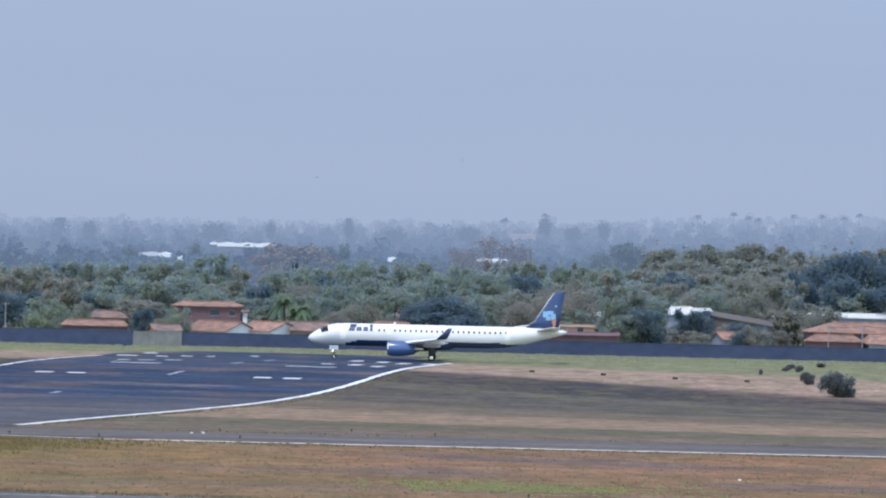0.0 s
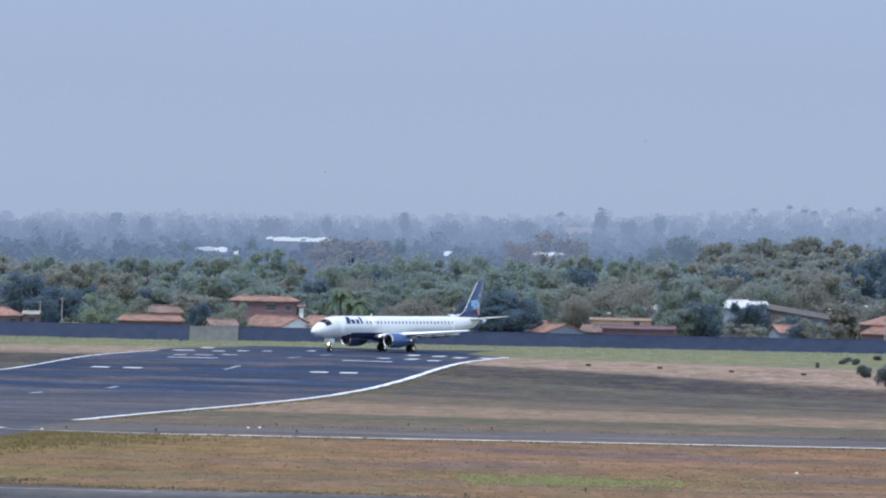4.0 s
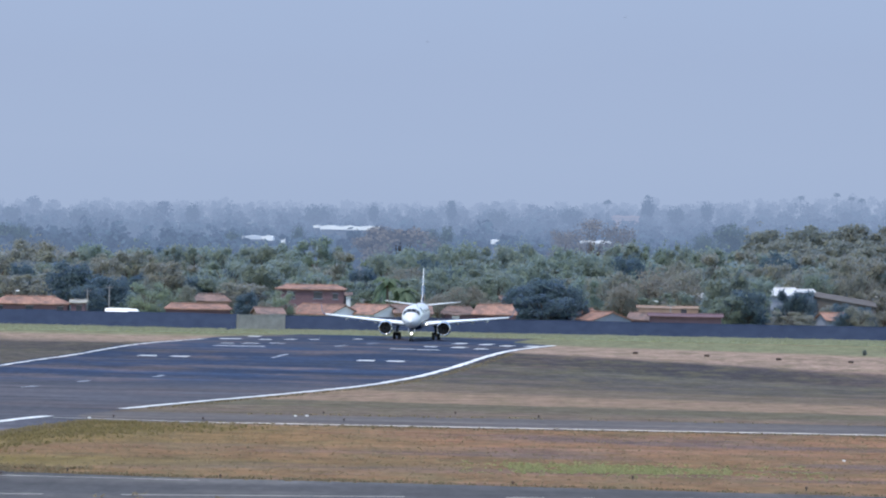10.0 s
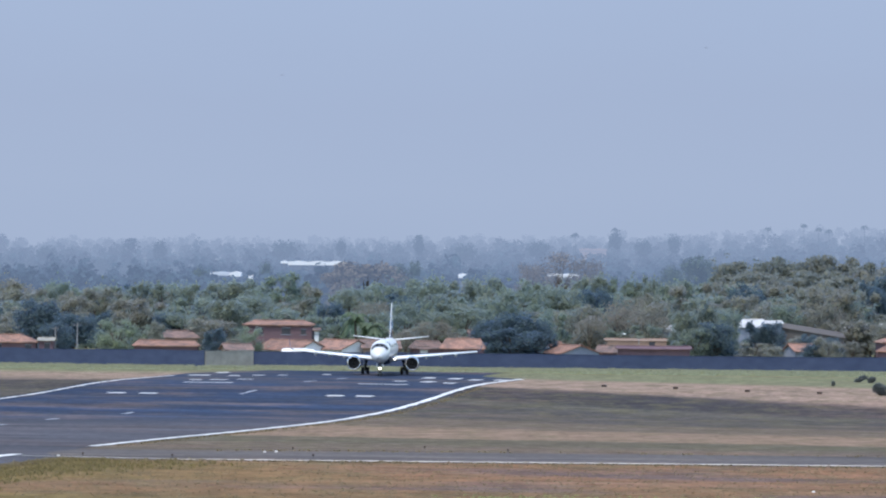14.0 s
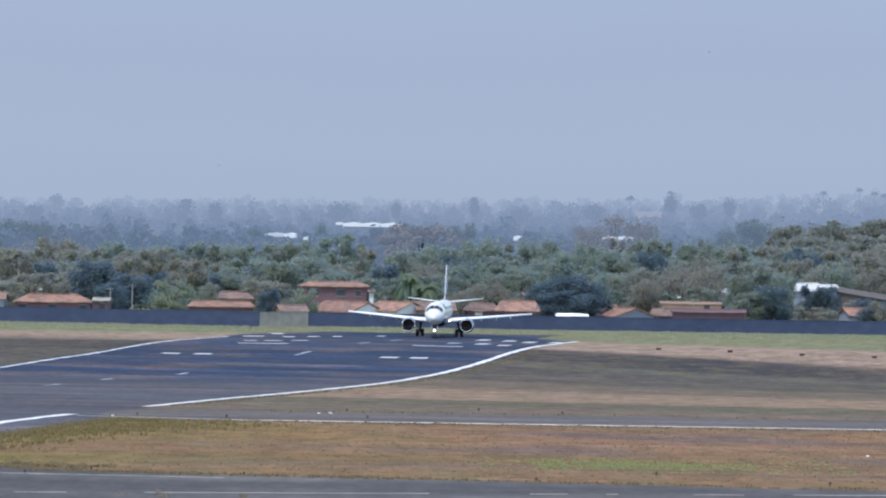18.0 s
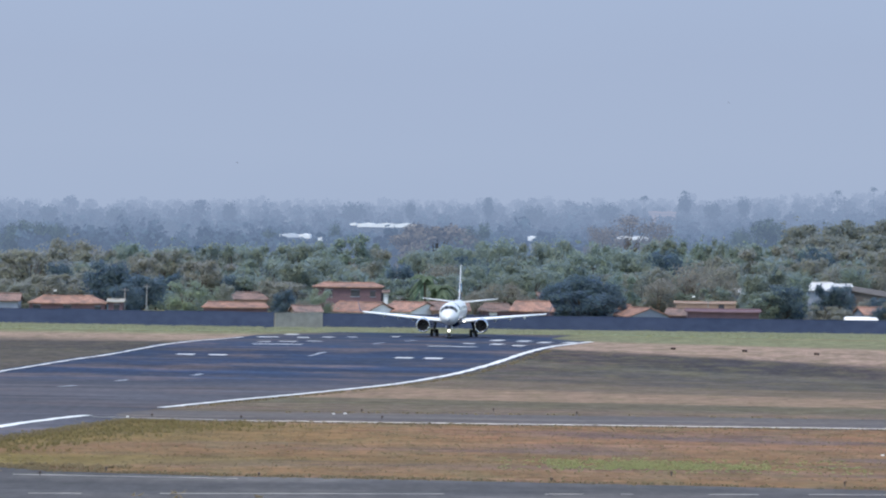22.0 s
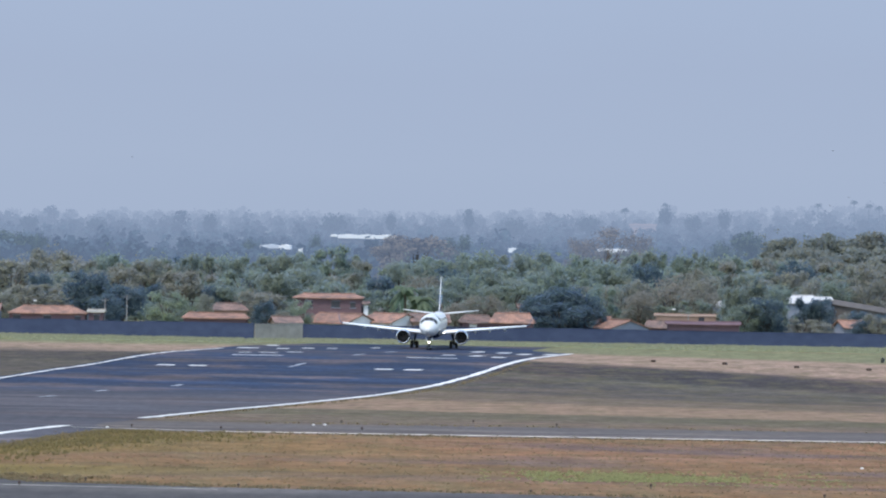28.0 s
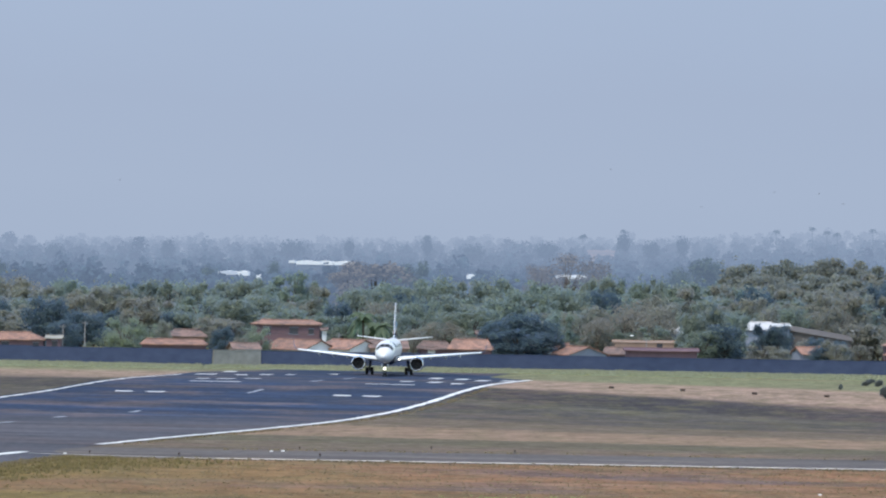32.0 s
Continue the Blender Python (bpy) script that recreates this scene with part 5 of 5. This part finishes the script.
def patch(x0, x1, z0, z1, side, lift=0.015, slant=0.0, nx=3, nz=4):
    """A panel that follows the fuselage side between two stations and two heights."""
    bm = bmesh.new()
    g = []
    for i in range(nx + 1):
        row = []
        for k in range(nz + 1):
            z = z0 + (z1 - z0) * k / nz
            x = x0 + (x1 - x0) * i / nx + slant * k / nz
            row.append(bm.verts.new(skin(x, side_angle(x, z, side), lift)))
        g.append(row)
    for i in range(nx):
        for k in range(nz):
            bm.faces.new((g[i][k], g[i + 1][k], g[i + 1][k + 1], g[i][k + 1]))
    return bm


def foil(sections, mat_name=None):
    """A wing-like solid through sections (leading point, chord vector length along -X, thickness, normal)."""
    bm = bmesh.new()
    prof = [(0, 0), (0.06, 0.55), (0.25, 1.0), (0.6, 0.75), (1.0, 0.05), (1.0, -0.05), (0.6, -0.45), (0.25, -0.6), (0.06, -0.4)]
    rings = []
    for lead, chord, thick, up in sections:
        lead, up = Vector(lead), Vector(up).normalized()
        rings.append([bm.verts.new(lead + Vector((-chord * p, 0, 0)) + up * thick * 0.5 * q) for p, q in prof])
    n = len(prof)
    for a, b in zip(rings, rings[1:]):
        for i in range(n):
            bm.faces.new((a[i], a[(i + 1) % n], b[(i + 1) % n], b[i]))
    bm.faces.new(rings[0])
    bm.faces.new(rings[-1][::-1])
    bmesh.ops.recalc_face_normals(bm, faces=bm.faces[:])
    return bm


def turned(profile, sides=24, at=(0, 0, 0), closed=True):
    """A body of revolution along X from (x, radius) pairs."""
    bm = bmesh.new()
    rings = [[bm.verts.new((x + at[0], at[1] + r * math.cos(2 * math.pi * k / sides), at[2] + r * math.sin(2 * math.pi * k / sides))) for k in range(sides)] for x, r in profile]
    for a, b in zip(rings, rings[1:]):
        for k in range(sides):
            bm.faces.new((a[k], a[(k + 1) % sides], b[(k + 1) % sides], b[k]))
    if closed:
        bm.faces.new(rings[0][::-1])
        bm.faces.new(rings[-1])
    bmesh.ops.recalc_face_normals(bm, faces=bm.faces[:])
    return bm


wheels = []


def airliner():
    ac = thing("airliner", "white twin-engine airliner with navy belly, tail and engines on the runway", "airplane")
    # fuselage in a white upper and a navy lower shell
    xs = []
    for a, b in zip(BODY, BODY[1:]):
        n = max(1, int(abs(a[0] - b[0]) / 0.8))
        xs += [a[0] + (b[0] - a[0]) * i / n for i in range(n)]
    xs.append(BODY[-1][0])
    sides = 40
    top, low = bmesh.new(), bmesh.new()

    def is_low(x, a):
        edge = -1.1 if x > 15.2 else -1.1 + 0.66 * smooth01(15.2, 10.5, x) if x > -9 else -0.44 - 0.6 * smooth01(-9, -15, x)
        return math.sin(a) < edge
    for bm, want in ((top, False), (low, True)):
        cache = {}

        def vert(i, k):
            key = (i, k % sides)
            if key not in cache:
                cache[key] = bm.verts.new(skin(xs[i], 2 * math.pi * (k % sides) / sides))
            return cache[key]
        for i in range(len(xs) - 1):
            for k in range(sides):
                if is_low((xs[i] + xs[i + 1]) / 2, 2 * math.pi * (k + 0.5) / sides) == want:
                    bm.faces.new((vert(i, k), vert(i, k + 1), vert(i + 1, k + 1), vert(i + 1, k)))
    body = part("fuselage", top, AC_WHITE, ac, "glossy white upper fuselage", True)
    part("belly", low, AC_NAVY, ac, "navy blue belly", True)
    part("belly_fairing", turned([(7.5, 0.2), (6.5, 0.9), (4.5, 1.3), (0.5, 1.4), (-2.5, 1.2), (-4.5, 0.3)], 20, (0, 0, 2.55)), AC_NAVY, ac, "navy wing-root fairing", True)
    part("nose_cone", turned([(18.63, 0.03), (18.5, 0.3), (18.36, 0.435)], 20, (0, 0, 2.765)), AC_WHITE, ac, "", True)
    for side in (1, -1):
        for k in range(25):
            x = 8.0 - 0.79 * k
            part("cabin_window", patch(x - 0.14, x + 0.14, 3.98, 4.34, side, 0.012, 0, 1, 2), DARK_GLASS, body)
        for x in (13.4, -11.2):
            part("door", patch(x - 0.42, x + 0.42, 2.75, 4.55, side, 0.014), AC_GREY, body, "grey-edged cabin door")
        # the airline's mark as plain bars, and a small plain shape behind it
        for x0, x1, z0, z1, slant in ((12.6, 11.7, 3.95, 4.94, -0.35), (11.4, 10.6, 3.98, 4.60, 0.0), (10.35, 9.65, 3.98, 4.60, 0.0), (9.4, 8.95, 3.98, 4.94, 0.0)):
            part("livery_bar", patch(x1, x0, z0, z1, side, 0.016, slant), AC_NAVY, body, "plain navy bar")
        part("livery_shape", patch(5.4, 7.4, 4.40, 4.95, side, 0.018, 0.2), AC_GREY, body, "plain grey-blue shape")
        part("livery_shape", patch(6.2, 6.8, 3.60, 4.40, side, 0.018, 0.2), AC_GREY, body, "plain grey-blue shape")
    for a0, a1 in ((24, 56), (58, 89), (91, 122), (124, 156)):
        bm = bmesh.new()
        g = [[bm.verts.new(skin(x + 0.35 * abs(math.cos(radians(a0 + (a1 - a0) * k / 4))) * -1.2, radians(a0 + (a1 - a0) * k / 4), 0.02)) for k in range(5)] for x in (15.95, 16.45, 16.98)]
        for i in range(2):
            for k in range(4):
                bm.faces.new((g[i][k], g[i + 1][k], g[i + 1][k + 1], g[i][k + 1]))
        part("windscreen", bm, COCKPIT_GLASS, ac, "dark cockpit windscreen")
    for s in (1, -1):
        wing = part("wing", foil([((6.0, 1.0 * s, 2.05), 6.6, 1.0, (0, 0, 1)), ((3.9, 4.6 * s, 2.42), 4.0, 0.66, (0, 0, 1)), ((-0.75, 13.9 * s, 3.24), 1.6, 0.30, (0, 0, 1))]), AC_GREY, ac, "light grey swept wing", True)
        part("winglet", foil([((-0.75, 13.9 * s, 3.24), 1.6, 0.19, (0, 0, 1)), ((-1.0, 14.25 * s, 3.36), 1.45, 0.16, (0, -0.6 * s, 1)), ((-1.5, 14.52 * s, 3.84), 1.2, 0.12, (0, -1 * s, 0.4)), ((-2.5, 14.75 * s, 4.9), 0.65, 0.07, (0, -1 * s, 0.2))]), AC_NAVY, wing, "navy upswept winglet", True)
        for yf in (3.2, 6.2, 8.4, 10.6):
            xf = float(np.interp(yf, [1, 4.6, 13.1], [-0.6, -0.1, -2.1])) + 0.9
            zf = float(np.interp(yf, [1, 4.6, 13.1], [2.05, 2.42, 3.2]))
            part("flap_fairing", turned([(xf + 1.0, 0.04), (xf + 0.5, 0.18), (xf - 0.6, 0.22), (xf - 1.9, 0.04)], 8, (0, yf * s, zf - 0.34)), AC_WHITE, wing, "", True)
        part("flap", foil([((-0.35, 1.6 * s, 1.92), 0.95, 0.16, (0, 0, 1)), ((-0.15, 4.6 * s, 2.27), 0.75, 0.13, (0, 0, 1)), ((-1.1, 9.5 * s, 2.74), 0.6, 0.10, (0, 0, 1))]), AC_GREY, wing)
        if s > 0:
            part("landing_light", turned([(5.62, 0.12), (5.67, 0.05)], 10, (0, 1.75, 2.15)), LAMP, wing, "bright landing light in the wing root")
        # engine
        e = (0, 4.37 * s, 1.52)
        eng = part("engine", turned([(6.45, 1.02), (6.0, 1.09), (5.2, 1.12), (4.2, 1.09), (3.2, 0.94), (2.5, 0.76), (2.45, 0.66), (3.0, 0.60)], 28, e, False), AC_BLUE, ac, "blue engine nacelle", True)
        part("inlet_lip", turned([(5.9, 0.82), (6.3, 0.84), (6.52, 0.88), (6.62, 0.94), (6.58, 0.99), (6.45, 1.022)], 28, e, False), AC_METAL, eng, "polished metal inlet lip", True)
        part("inlet_duct", turned([(6.3, 0.845), (5.4, 0.82), (5.3, 0.82)], 28, e, False), RUBBER, eng, "", True)
        part("fan", turned([(5.45, 0.82), (5.42, 0.3), (5.6, 0.24), (5.95, 0.03)], 28, e), RUBBER, eng, "dark fan with spinner")
        part("exhaust_cone", turned([(3.0, 0.55), (2.3, 0.46), (1.7, 0.34), (1.2, 0.10)], 20, e), AC_METAL, eng, "", True)
        part("pylon", foil([((5.2, 4.37 * s, 2.35), 4.2, 0.30, (0, 1, 0)), ((4.4, 4.37 * s, 2.62), 3.8, 0.28, (0, 1, 0))]), AC_WHITE, eng)
        # tailplane
        part("tailplane", foil([((-15.4, 0.5 * s, 4.62), 3.4, 0.34, (0, 0, 1)), ((-17.7, 5.85 * s, 5.22), 1.35, 0.11, (0, 0, 1))]), AC_GREY, ac, "light grey tailplane", True)
        # main leg
        leg = part("main_gear", tube([(0.15, 2.75 * s, 2.3), (0.05, 2.95 * s, 1.2), (0, 2.97 * s, 0.5)], [0.20, 0.18, 0.14], 10), AC_DARK, ac, "dark metal main gear leg")
        part("gear_strut", tube([(0.9, 2.6 * s, 2.1), (0.02, 2.95 * s, 1.0)], [0.06, 0.06], 8), AC_METAL, leg)
        # door shading is put into its colour, as dark metal
        part("gear_door", box(-0.5, 0.5, 3.26 * s - 0.03, 3.26 * s + 0.03, 0.95, 2.3, 0.02), AC_DARK, leg)
        part("axle", tube([(0, 2.97 * s - 0.5, 0.52), (0, 2.97 * s + 0.5, 0.52)], [0.07, 0.07], 8), AC_METAL, leg)
        for dy in (-0.40, 0.40):
            wheel(ac, 0.0, 2.97 * s + dy, 0.56, 0.23)
    part("fin", foil([((-13.4, 0, 4.75), 5.4, 0.50, (0, 1, 0)), ((-15.2, 0, 6.0), 3.75, 0.40, (0, 1, 0)), ((-18.0, 0, 10.35), 1.6, 0.18, (0, 1, 0)), ((-18.3, 0, 10.45), 1.2, 0.08, (0, 1, 0))]), FIN_BLUE, ac, "royal blue fin", True)
    part("leading_edge", foil([((-13.36, 0, 4.80), 0.16, 0.12, (0, 1, 0)), ((-15.16, 0, 6.0), 0.14, 0.12, (0, 1, 0)), ((-17.96, 0, 10.35), 0.12, 0.10, (0, 1, 0))]), AC_WHITE, ac, "pale bare leading edge of the fin", True)
    part("fin_fillet", foil([((-11.2, 0, 4.95), 3.2, 0.12, (0, 1, 0)), ((-13.9, 0, 5.45), 1.2, 0.25, (0, 1, 0))]), AC_WHITE, ac)
    for s in (1, -1):
        for x0, z0, w, h, mat, what in ((-17.9, 7.3, 0.9, 0.6, AC_SKY, "light blue"), (-17.2, 7.1, 0.8, 0.9, AC_SKY, "light blue"), (-18.35, 6.75, 0.7, 0.9, AC_SKY, "light blue"), (-17.6, 6.55, 0.7, 0.7, AC_SKY, "light blue"),
                                        (-18.45, 6.1, 0.6, 0.65, AC_ORANGE, "orange"), (-18.5, 5.55, 0.4, 0.5, AC_ORANGE, "orange"), (-18.7, 8.35, 0.3, 0.3, AC_SKY, "light blue")):
            th = 0.235 - 0.028 * (z0 - 5.5)
            part("tail_emblem", box(x0 + 0.35 - w / 2, x0 + 0.35 + w / 2, s * th - 0.02, s * th + 0.02, z0 - h / 2, z0 + h / 2, 0.01), mat, ac, "plain " + what + " tail emblem patch")
    part("tail_cone", turned([(-19.6, 0.28), (-20.05, 0.19), (-20.15, 0.12)], 16, (0, 0, 4.44)), AC_METAL, ac, "bare metal exhaust in the tail cone")
    # nose leg
    leg = part("nose_gear", tube([(14.8, 0, 2.1), (14.7, 0, 1.0), (14.64, 0, 0.3)], [0.13, 0.12, 0.10], 10), AC_DARK, ac, "dark metal nose gear leg")
    part("taxi_light", turned([(14.86, 0.13), (14.92, 0.16), (14.94, 0.04)], 10, (0, 0, 1.18)), LAMP, leg, "bright taxi light")
    part("gear_door", box(14.1, 15.4, 0.42, 0.46, 1.35, 2.0, 0.01), AC_GREY, leg)
    part("gear_door", box(14.1, 15.4, -0.46, -0.42, 1.35, 2.0, 0.01), AC_GREY, leg)
    part("axle", tube([(14.64, -0.3, 0.31), (14.64, 0.3, 0.31)], [0.05, 0.05], 8), AC_METAL, leg)
    for dy in (-0.2, 0.2):
        wheel(ac, 14.64, dy, 0.33, 0.12)
    part("antenna", foil([((6.0, 0, 5.05), 0.5, 0.06, (0, 1, 0)), ((5.8, 0, 5.45), 0.25, 0.03, (0, 1, 0))]), AC_WHITE, ac)
    part("beacon", turned([(1.1, 0.02), (1.0, 0.1), (0.8, 0.1), (0.7, 0.02)], 8, (0, 0, 5.12)), AC_ORANGE, ac, "small red beacon")
    # the body sits high on its legs
    for piece in ac.children_recursive:
        top = piece if piece.parent is ac else piece.parent
        if top.name.split(".")[0] not in ("main_gear", "nose_gear", "wheel"):
            piece.data.transform(Matrix.Translation((0, 0, 0.28)))
    return ac


def wheel(ac, x, y, r, half):
    """A wheel on its axle: tyre and rim; it turns about its own Y axis."""
    bm = bmesh.new()
    prof = ((-half, r * 0.72), (-half * 0.9, r * 0.93), (-half * 0.5, r), (half * 0.5, r), (half * 0.9, r * 0.93), (half, r * 0.72))
    rings = [[bm.verts.new((rr * math.cos(2 * math.pi * k / 20), yy, rr * math.sin(2 * math.pi * k / 20))) for k in range(20)] for yy, rr in prof]
    for a, b in zip(rings, rings[1:]):
        for k in range(20):
            bm.faces.new((a[k], a[(k + 1) % 20], b[(k + 1) % 20], b[k]))
    bm.faces.new(rings[0])
    bm.faces.new(rings[-1][::-1])
    w = part("wheel", bm, RUBBER, ac, "black rubber tyre")
    for s in (-1, 1):
        bm = bmesh.new()
        add_tube(bm, [(0, s * half * 0.8, 0), (0, s * (half + 0.015), 0)], [r * 0.55, r * 0.5], 10)
        part("rim", bm, AC_METAL, w, "metal rim")
    w.matrix_basis = pose(x, y, r)
    wheels.append((w, x, y, r))


plane = airliner()


# ---- the white van on the road behind the wall: origin under its front ----
def delivery_van():
    v = thing("delivery_van", "white delivery van driving behind the wall", "van")
    bm = bmesh.new()
    pts = ((1.3, 0.45), (1.3, 1.15), (0.7, 1.45), (0.1, 2.25), (-0.3, 2.70), (-5.3, 2.74), (-5.45, 2.55), (-5.45, 0.45))
    a = [bm.verts.new((x, -0.98, z)) for x, z in pts]
    b = [bm.verts.new((x, 0.98, z)) for x, z in pts]
    bm.faces.new(a)
    bm.faces.new(b[::-1])
    for i in range(len(pts)):
        bm.faces.new((a[i], b[i], b[(i + 1) % len(pts)], a[(i + 1) % len(pts)]))
    bmesh.ops.recalc_face_normals(bm, faces=bm.faces[:])
    bmesh.ops.bevel(bm, geom=bm.edges[:], offset=0.06, segments=2, affect="EDGES")
    part("body", bm, VAN_WHITE, v, "", True)
    part("roof_rack", box(-4.9, -1.2, -0.8, 0.8, 2.75, 2.80, 0.02), VAN_WHITE, v)
    part("side_window", box(-0.8, -0.1, -1.0, -0.96, 1.55, 2.15, 0.01), DARK_GLASS, v)
    part("windscreen", foil([((0.46, -0.8, 1.80), 0.05, 0.75, (0, 0, 1)), ((0.46, 0.8, 1.80), 0.05, 0.75, (0, 0, 1))]), DARK_GLASS, v)
    part("bumper", box(1.2, 1.42, -0.9, 0.9, 0.4, 0.65, 0.04), AC_DARK, v)
    for x in (0.3, -4.4):
        for y in (-0.85, 0.85):
            bm = bmesh.new()
            add_tube(bm, [(0, -0.12, 0), (0, 0.12, 0)], [0.36, 0.36], 16)
            w = part("wheel", bm, RUBBER, v, "black rubber tyre")
            w.matrix_basis = pose(x, y, 0.36)
            bm = bmesh.new()
            add_tube(bm, [(0, -0.14, 0), (0, 0.14, 0)], [0.2, 0.2], 10)
            part("rim", bm, AC_METAL, w, "metal rim")
    return v


van = delivery_van()


# ---- birds gliding over the field ----
def bird_shape():
    b = thing("bird", "dark soaring bird with outstretched wings", "bird", "soaring birds")
    part("body", turned([(0.10, 0.005), (0.06, 0.025), (-0.03, 0.028), (-0.11, 0.008)], 8), BIRD, b)
    part("tail", box(-0.17, -0.09, -0.025, 0.025, -0.006, 0.006), BIRD, b)
    for s in (1, -1):
        part("wing", foil([((0.045, 0.015 * s, 0.005), 0.09, 0.015, (0, 0, 1)), ((0.04, 0.12 * s, 0.035), 0.08, 0.010, (0, 0, 1)), ((-0.005, 0.23 * s, 0.05), 0.04, 0.006, (0, 0, 1))]), BIRD, b)
    return b


first_bird = bird_shape()
birds = [first_bird] + [copy_thing(first_bird, pose(0, 0, 0)) for _ in range(9)]


# ---- what moves ----
# seconds, place of the main wheels, heading in degrees
TAXI_ROWS = [(0.0, 13.4, 880.0, 178.0), (1.0, 9.1, 881.0, 187.0), (2.0, 4.9, 883.8, 200.0), (3.0, 1.9, 888.0, 216.0), (3.5, 0.7, 889.2, 221.0), (4.5, -1.4, 889.8, 234.0), (5.5, -2.95, 889.8, 246.3),
             (6.0, -3.55, 889.5, 252.8), (7.0, -4.15, 889.2, 261.0), (8.0, -4.42, 889.0, 265.8), (9.0, -4.48, 888.9, 267.4), (29.0, -4.50, 888.8, 267.4), (32.0, -4.95, 887.4, 267.8)]


def motions():
    walk(plane, [(t, pose(x, y, 0.03, 0, 0, h)) for t, x, y, h in TAXI_ROWS])
    # wheels roll by the way that each of them goes
    for w, wx, wy, r in wheels:
        rows, turn, last = [], 0.0, None
        n = 64
        for i in range(n + 1):
            t = 9.0 * i / n
            x, y, h = [float(np.interp(t, [q[0] for q in TAXI_ROWS], [q[k] for q in TAXI_ROWS])) for k in (1, 2, 3)]
            c, s = math.cos(radians(h)), math.sin(radians(h))
            p = Vector((x + wx * c - wy * s, y + wx * s + wy * c))
            if last is not None:
                turn += (p - last).length / r
            last = p
            rows.append((t, pose(wx, wy, r, 0, math.degrees(turn), 0)))
        rows.append((32.0, rows[-1][1]))
        walk(w, rows)
    road = [(0.0, -115.6, 957), (9.0, -56.2, 953), (10.0, -49.8, 951), (14.0, -16.0, 946), (18.0, 19.3, 946), (20.0, 42.0, 946), (22.0, 63.4, 946), (32.0, 166.5, 946)]
    walk(van, [(t, pose(x, y, ground_z(y))) for t, x, y in road])
    # loose glides some 600 m off: seconds, place across and height
    glides = (
        ((0, 12.1, 27.1), (1, 16.1, 28.3), (3, 22.3, 28.6), (6, 33.7, 29.5), (9, 49.6, 31.4), (16, 78.8, 35.5), (32, 109.9, 41.5)),
        ((0, -3.2, 24.9), (1, -4.8, 24.6), (6, -8.9, 25.5), (9, -5.2, 32.3), (13, 7.2, 52.4), (32, 43.8, 70.2)),
        ((0, -19.5, 58.1), (6, 2.5, 40.0), (9, 14.0, 39.3), (13, 31.1, 49.1), (32, 73.7, 64.7)),
        ((0, 16.2, 62.0), (13, -10.5, 41.5), (19, -27.4, 22.8), (20, -25.3, 23.5), (23, -27.5, 24.1), (28, -35.3, 25.6), (32, -32.2, 26.0)),
        ((0, 112.4, 37.5), (20, 60.0, 24.1), (27.6, 40.1, 22.0), (27.9, 38.9, 21.7), (28.8, 33.9, 21.6), (29.1, 32.4, 21.9), (30, 28.8, 23.3), (32, 19.5, 28.0)),
        ((0, 106.6, 31.4), (22, 61.9, 24.5), (27.5, 43.1, 22.3), (28.8, 36.3, 23.9), (29.1, 35.2, 24.4), (29.7, 33.3, 24.8), (30.3, 30.3, 25.5), (30.6, 29.3, 25.6), (31.2, 28.0, 24.0), (32, 29.2, 24.2)),
        ((0, 100.4, 40.2), (25, 50.8, 28.0), (29.4, 36.5, 26.9), (30.3, 37.7, 26.5), (30.6, 38.7, 26.4), (31.2, 39.2, 25.2), (32, 36.8, 25.9)),
        ((0, 118.5, 34.7), (27.5, 49.0, 24.7), (30.3, 42.2, 24.2), (30.6, 41.2, 24.7), (31.2, 40.6, 26.2), (31.8, 42.3, 25.8), (32, 41.5, 25.8)),
        ((0, 124.6, 31.8), (28, 52.1, 24.6), (31.2, 44.9, 25.3), (31.5, 45.4, 24.3), (32, 44.1, 24.8)),
        ((0, 76.2, 51.6), (20, 24.1, 33.8), (25, 32.9, 26.6), (27.6, 42.5, 24.1), (27.9, 43.6, 24.2), (30, 62.2, 23.8), (32, 68.4, 26.5)),
    )
    for b, glide in zip(birds, glides):
        rows = []
        for i, (t, x, z) in enumerate(glide):
            east = glide[min(i + 1, len(glide) - 1)][1] > glide[max(i - 1, 0)][1]
            rows.append((t, pose(x, 620, z, 14 if i % 2 else -8, -4, 60 if east else 120)))
        walk(b, rows)


motions()
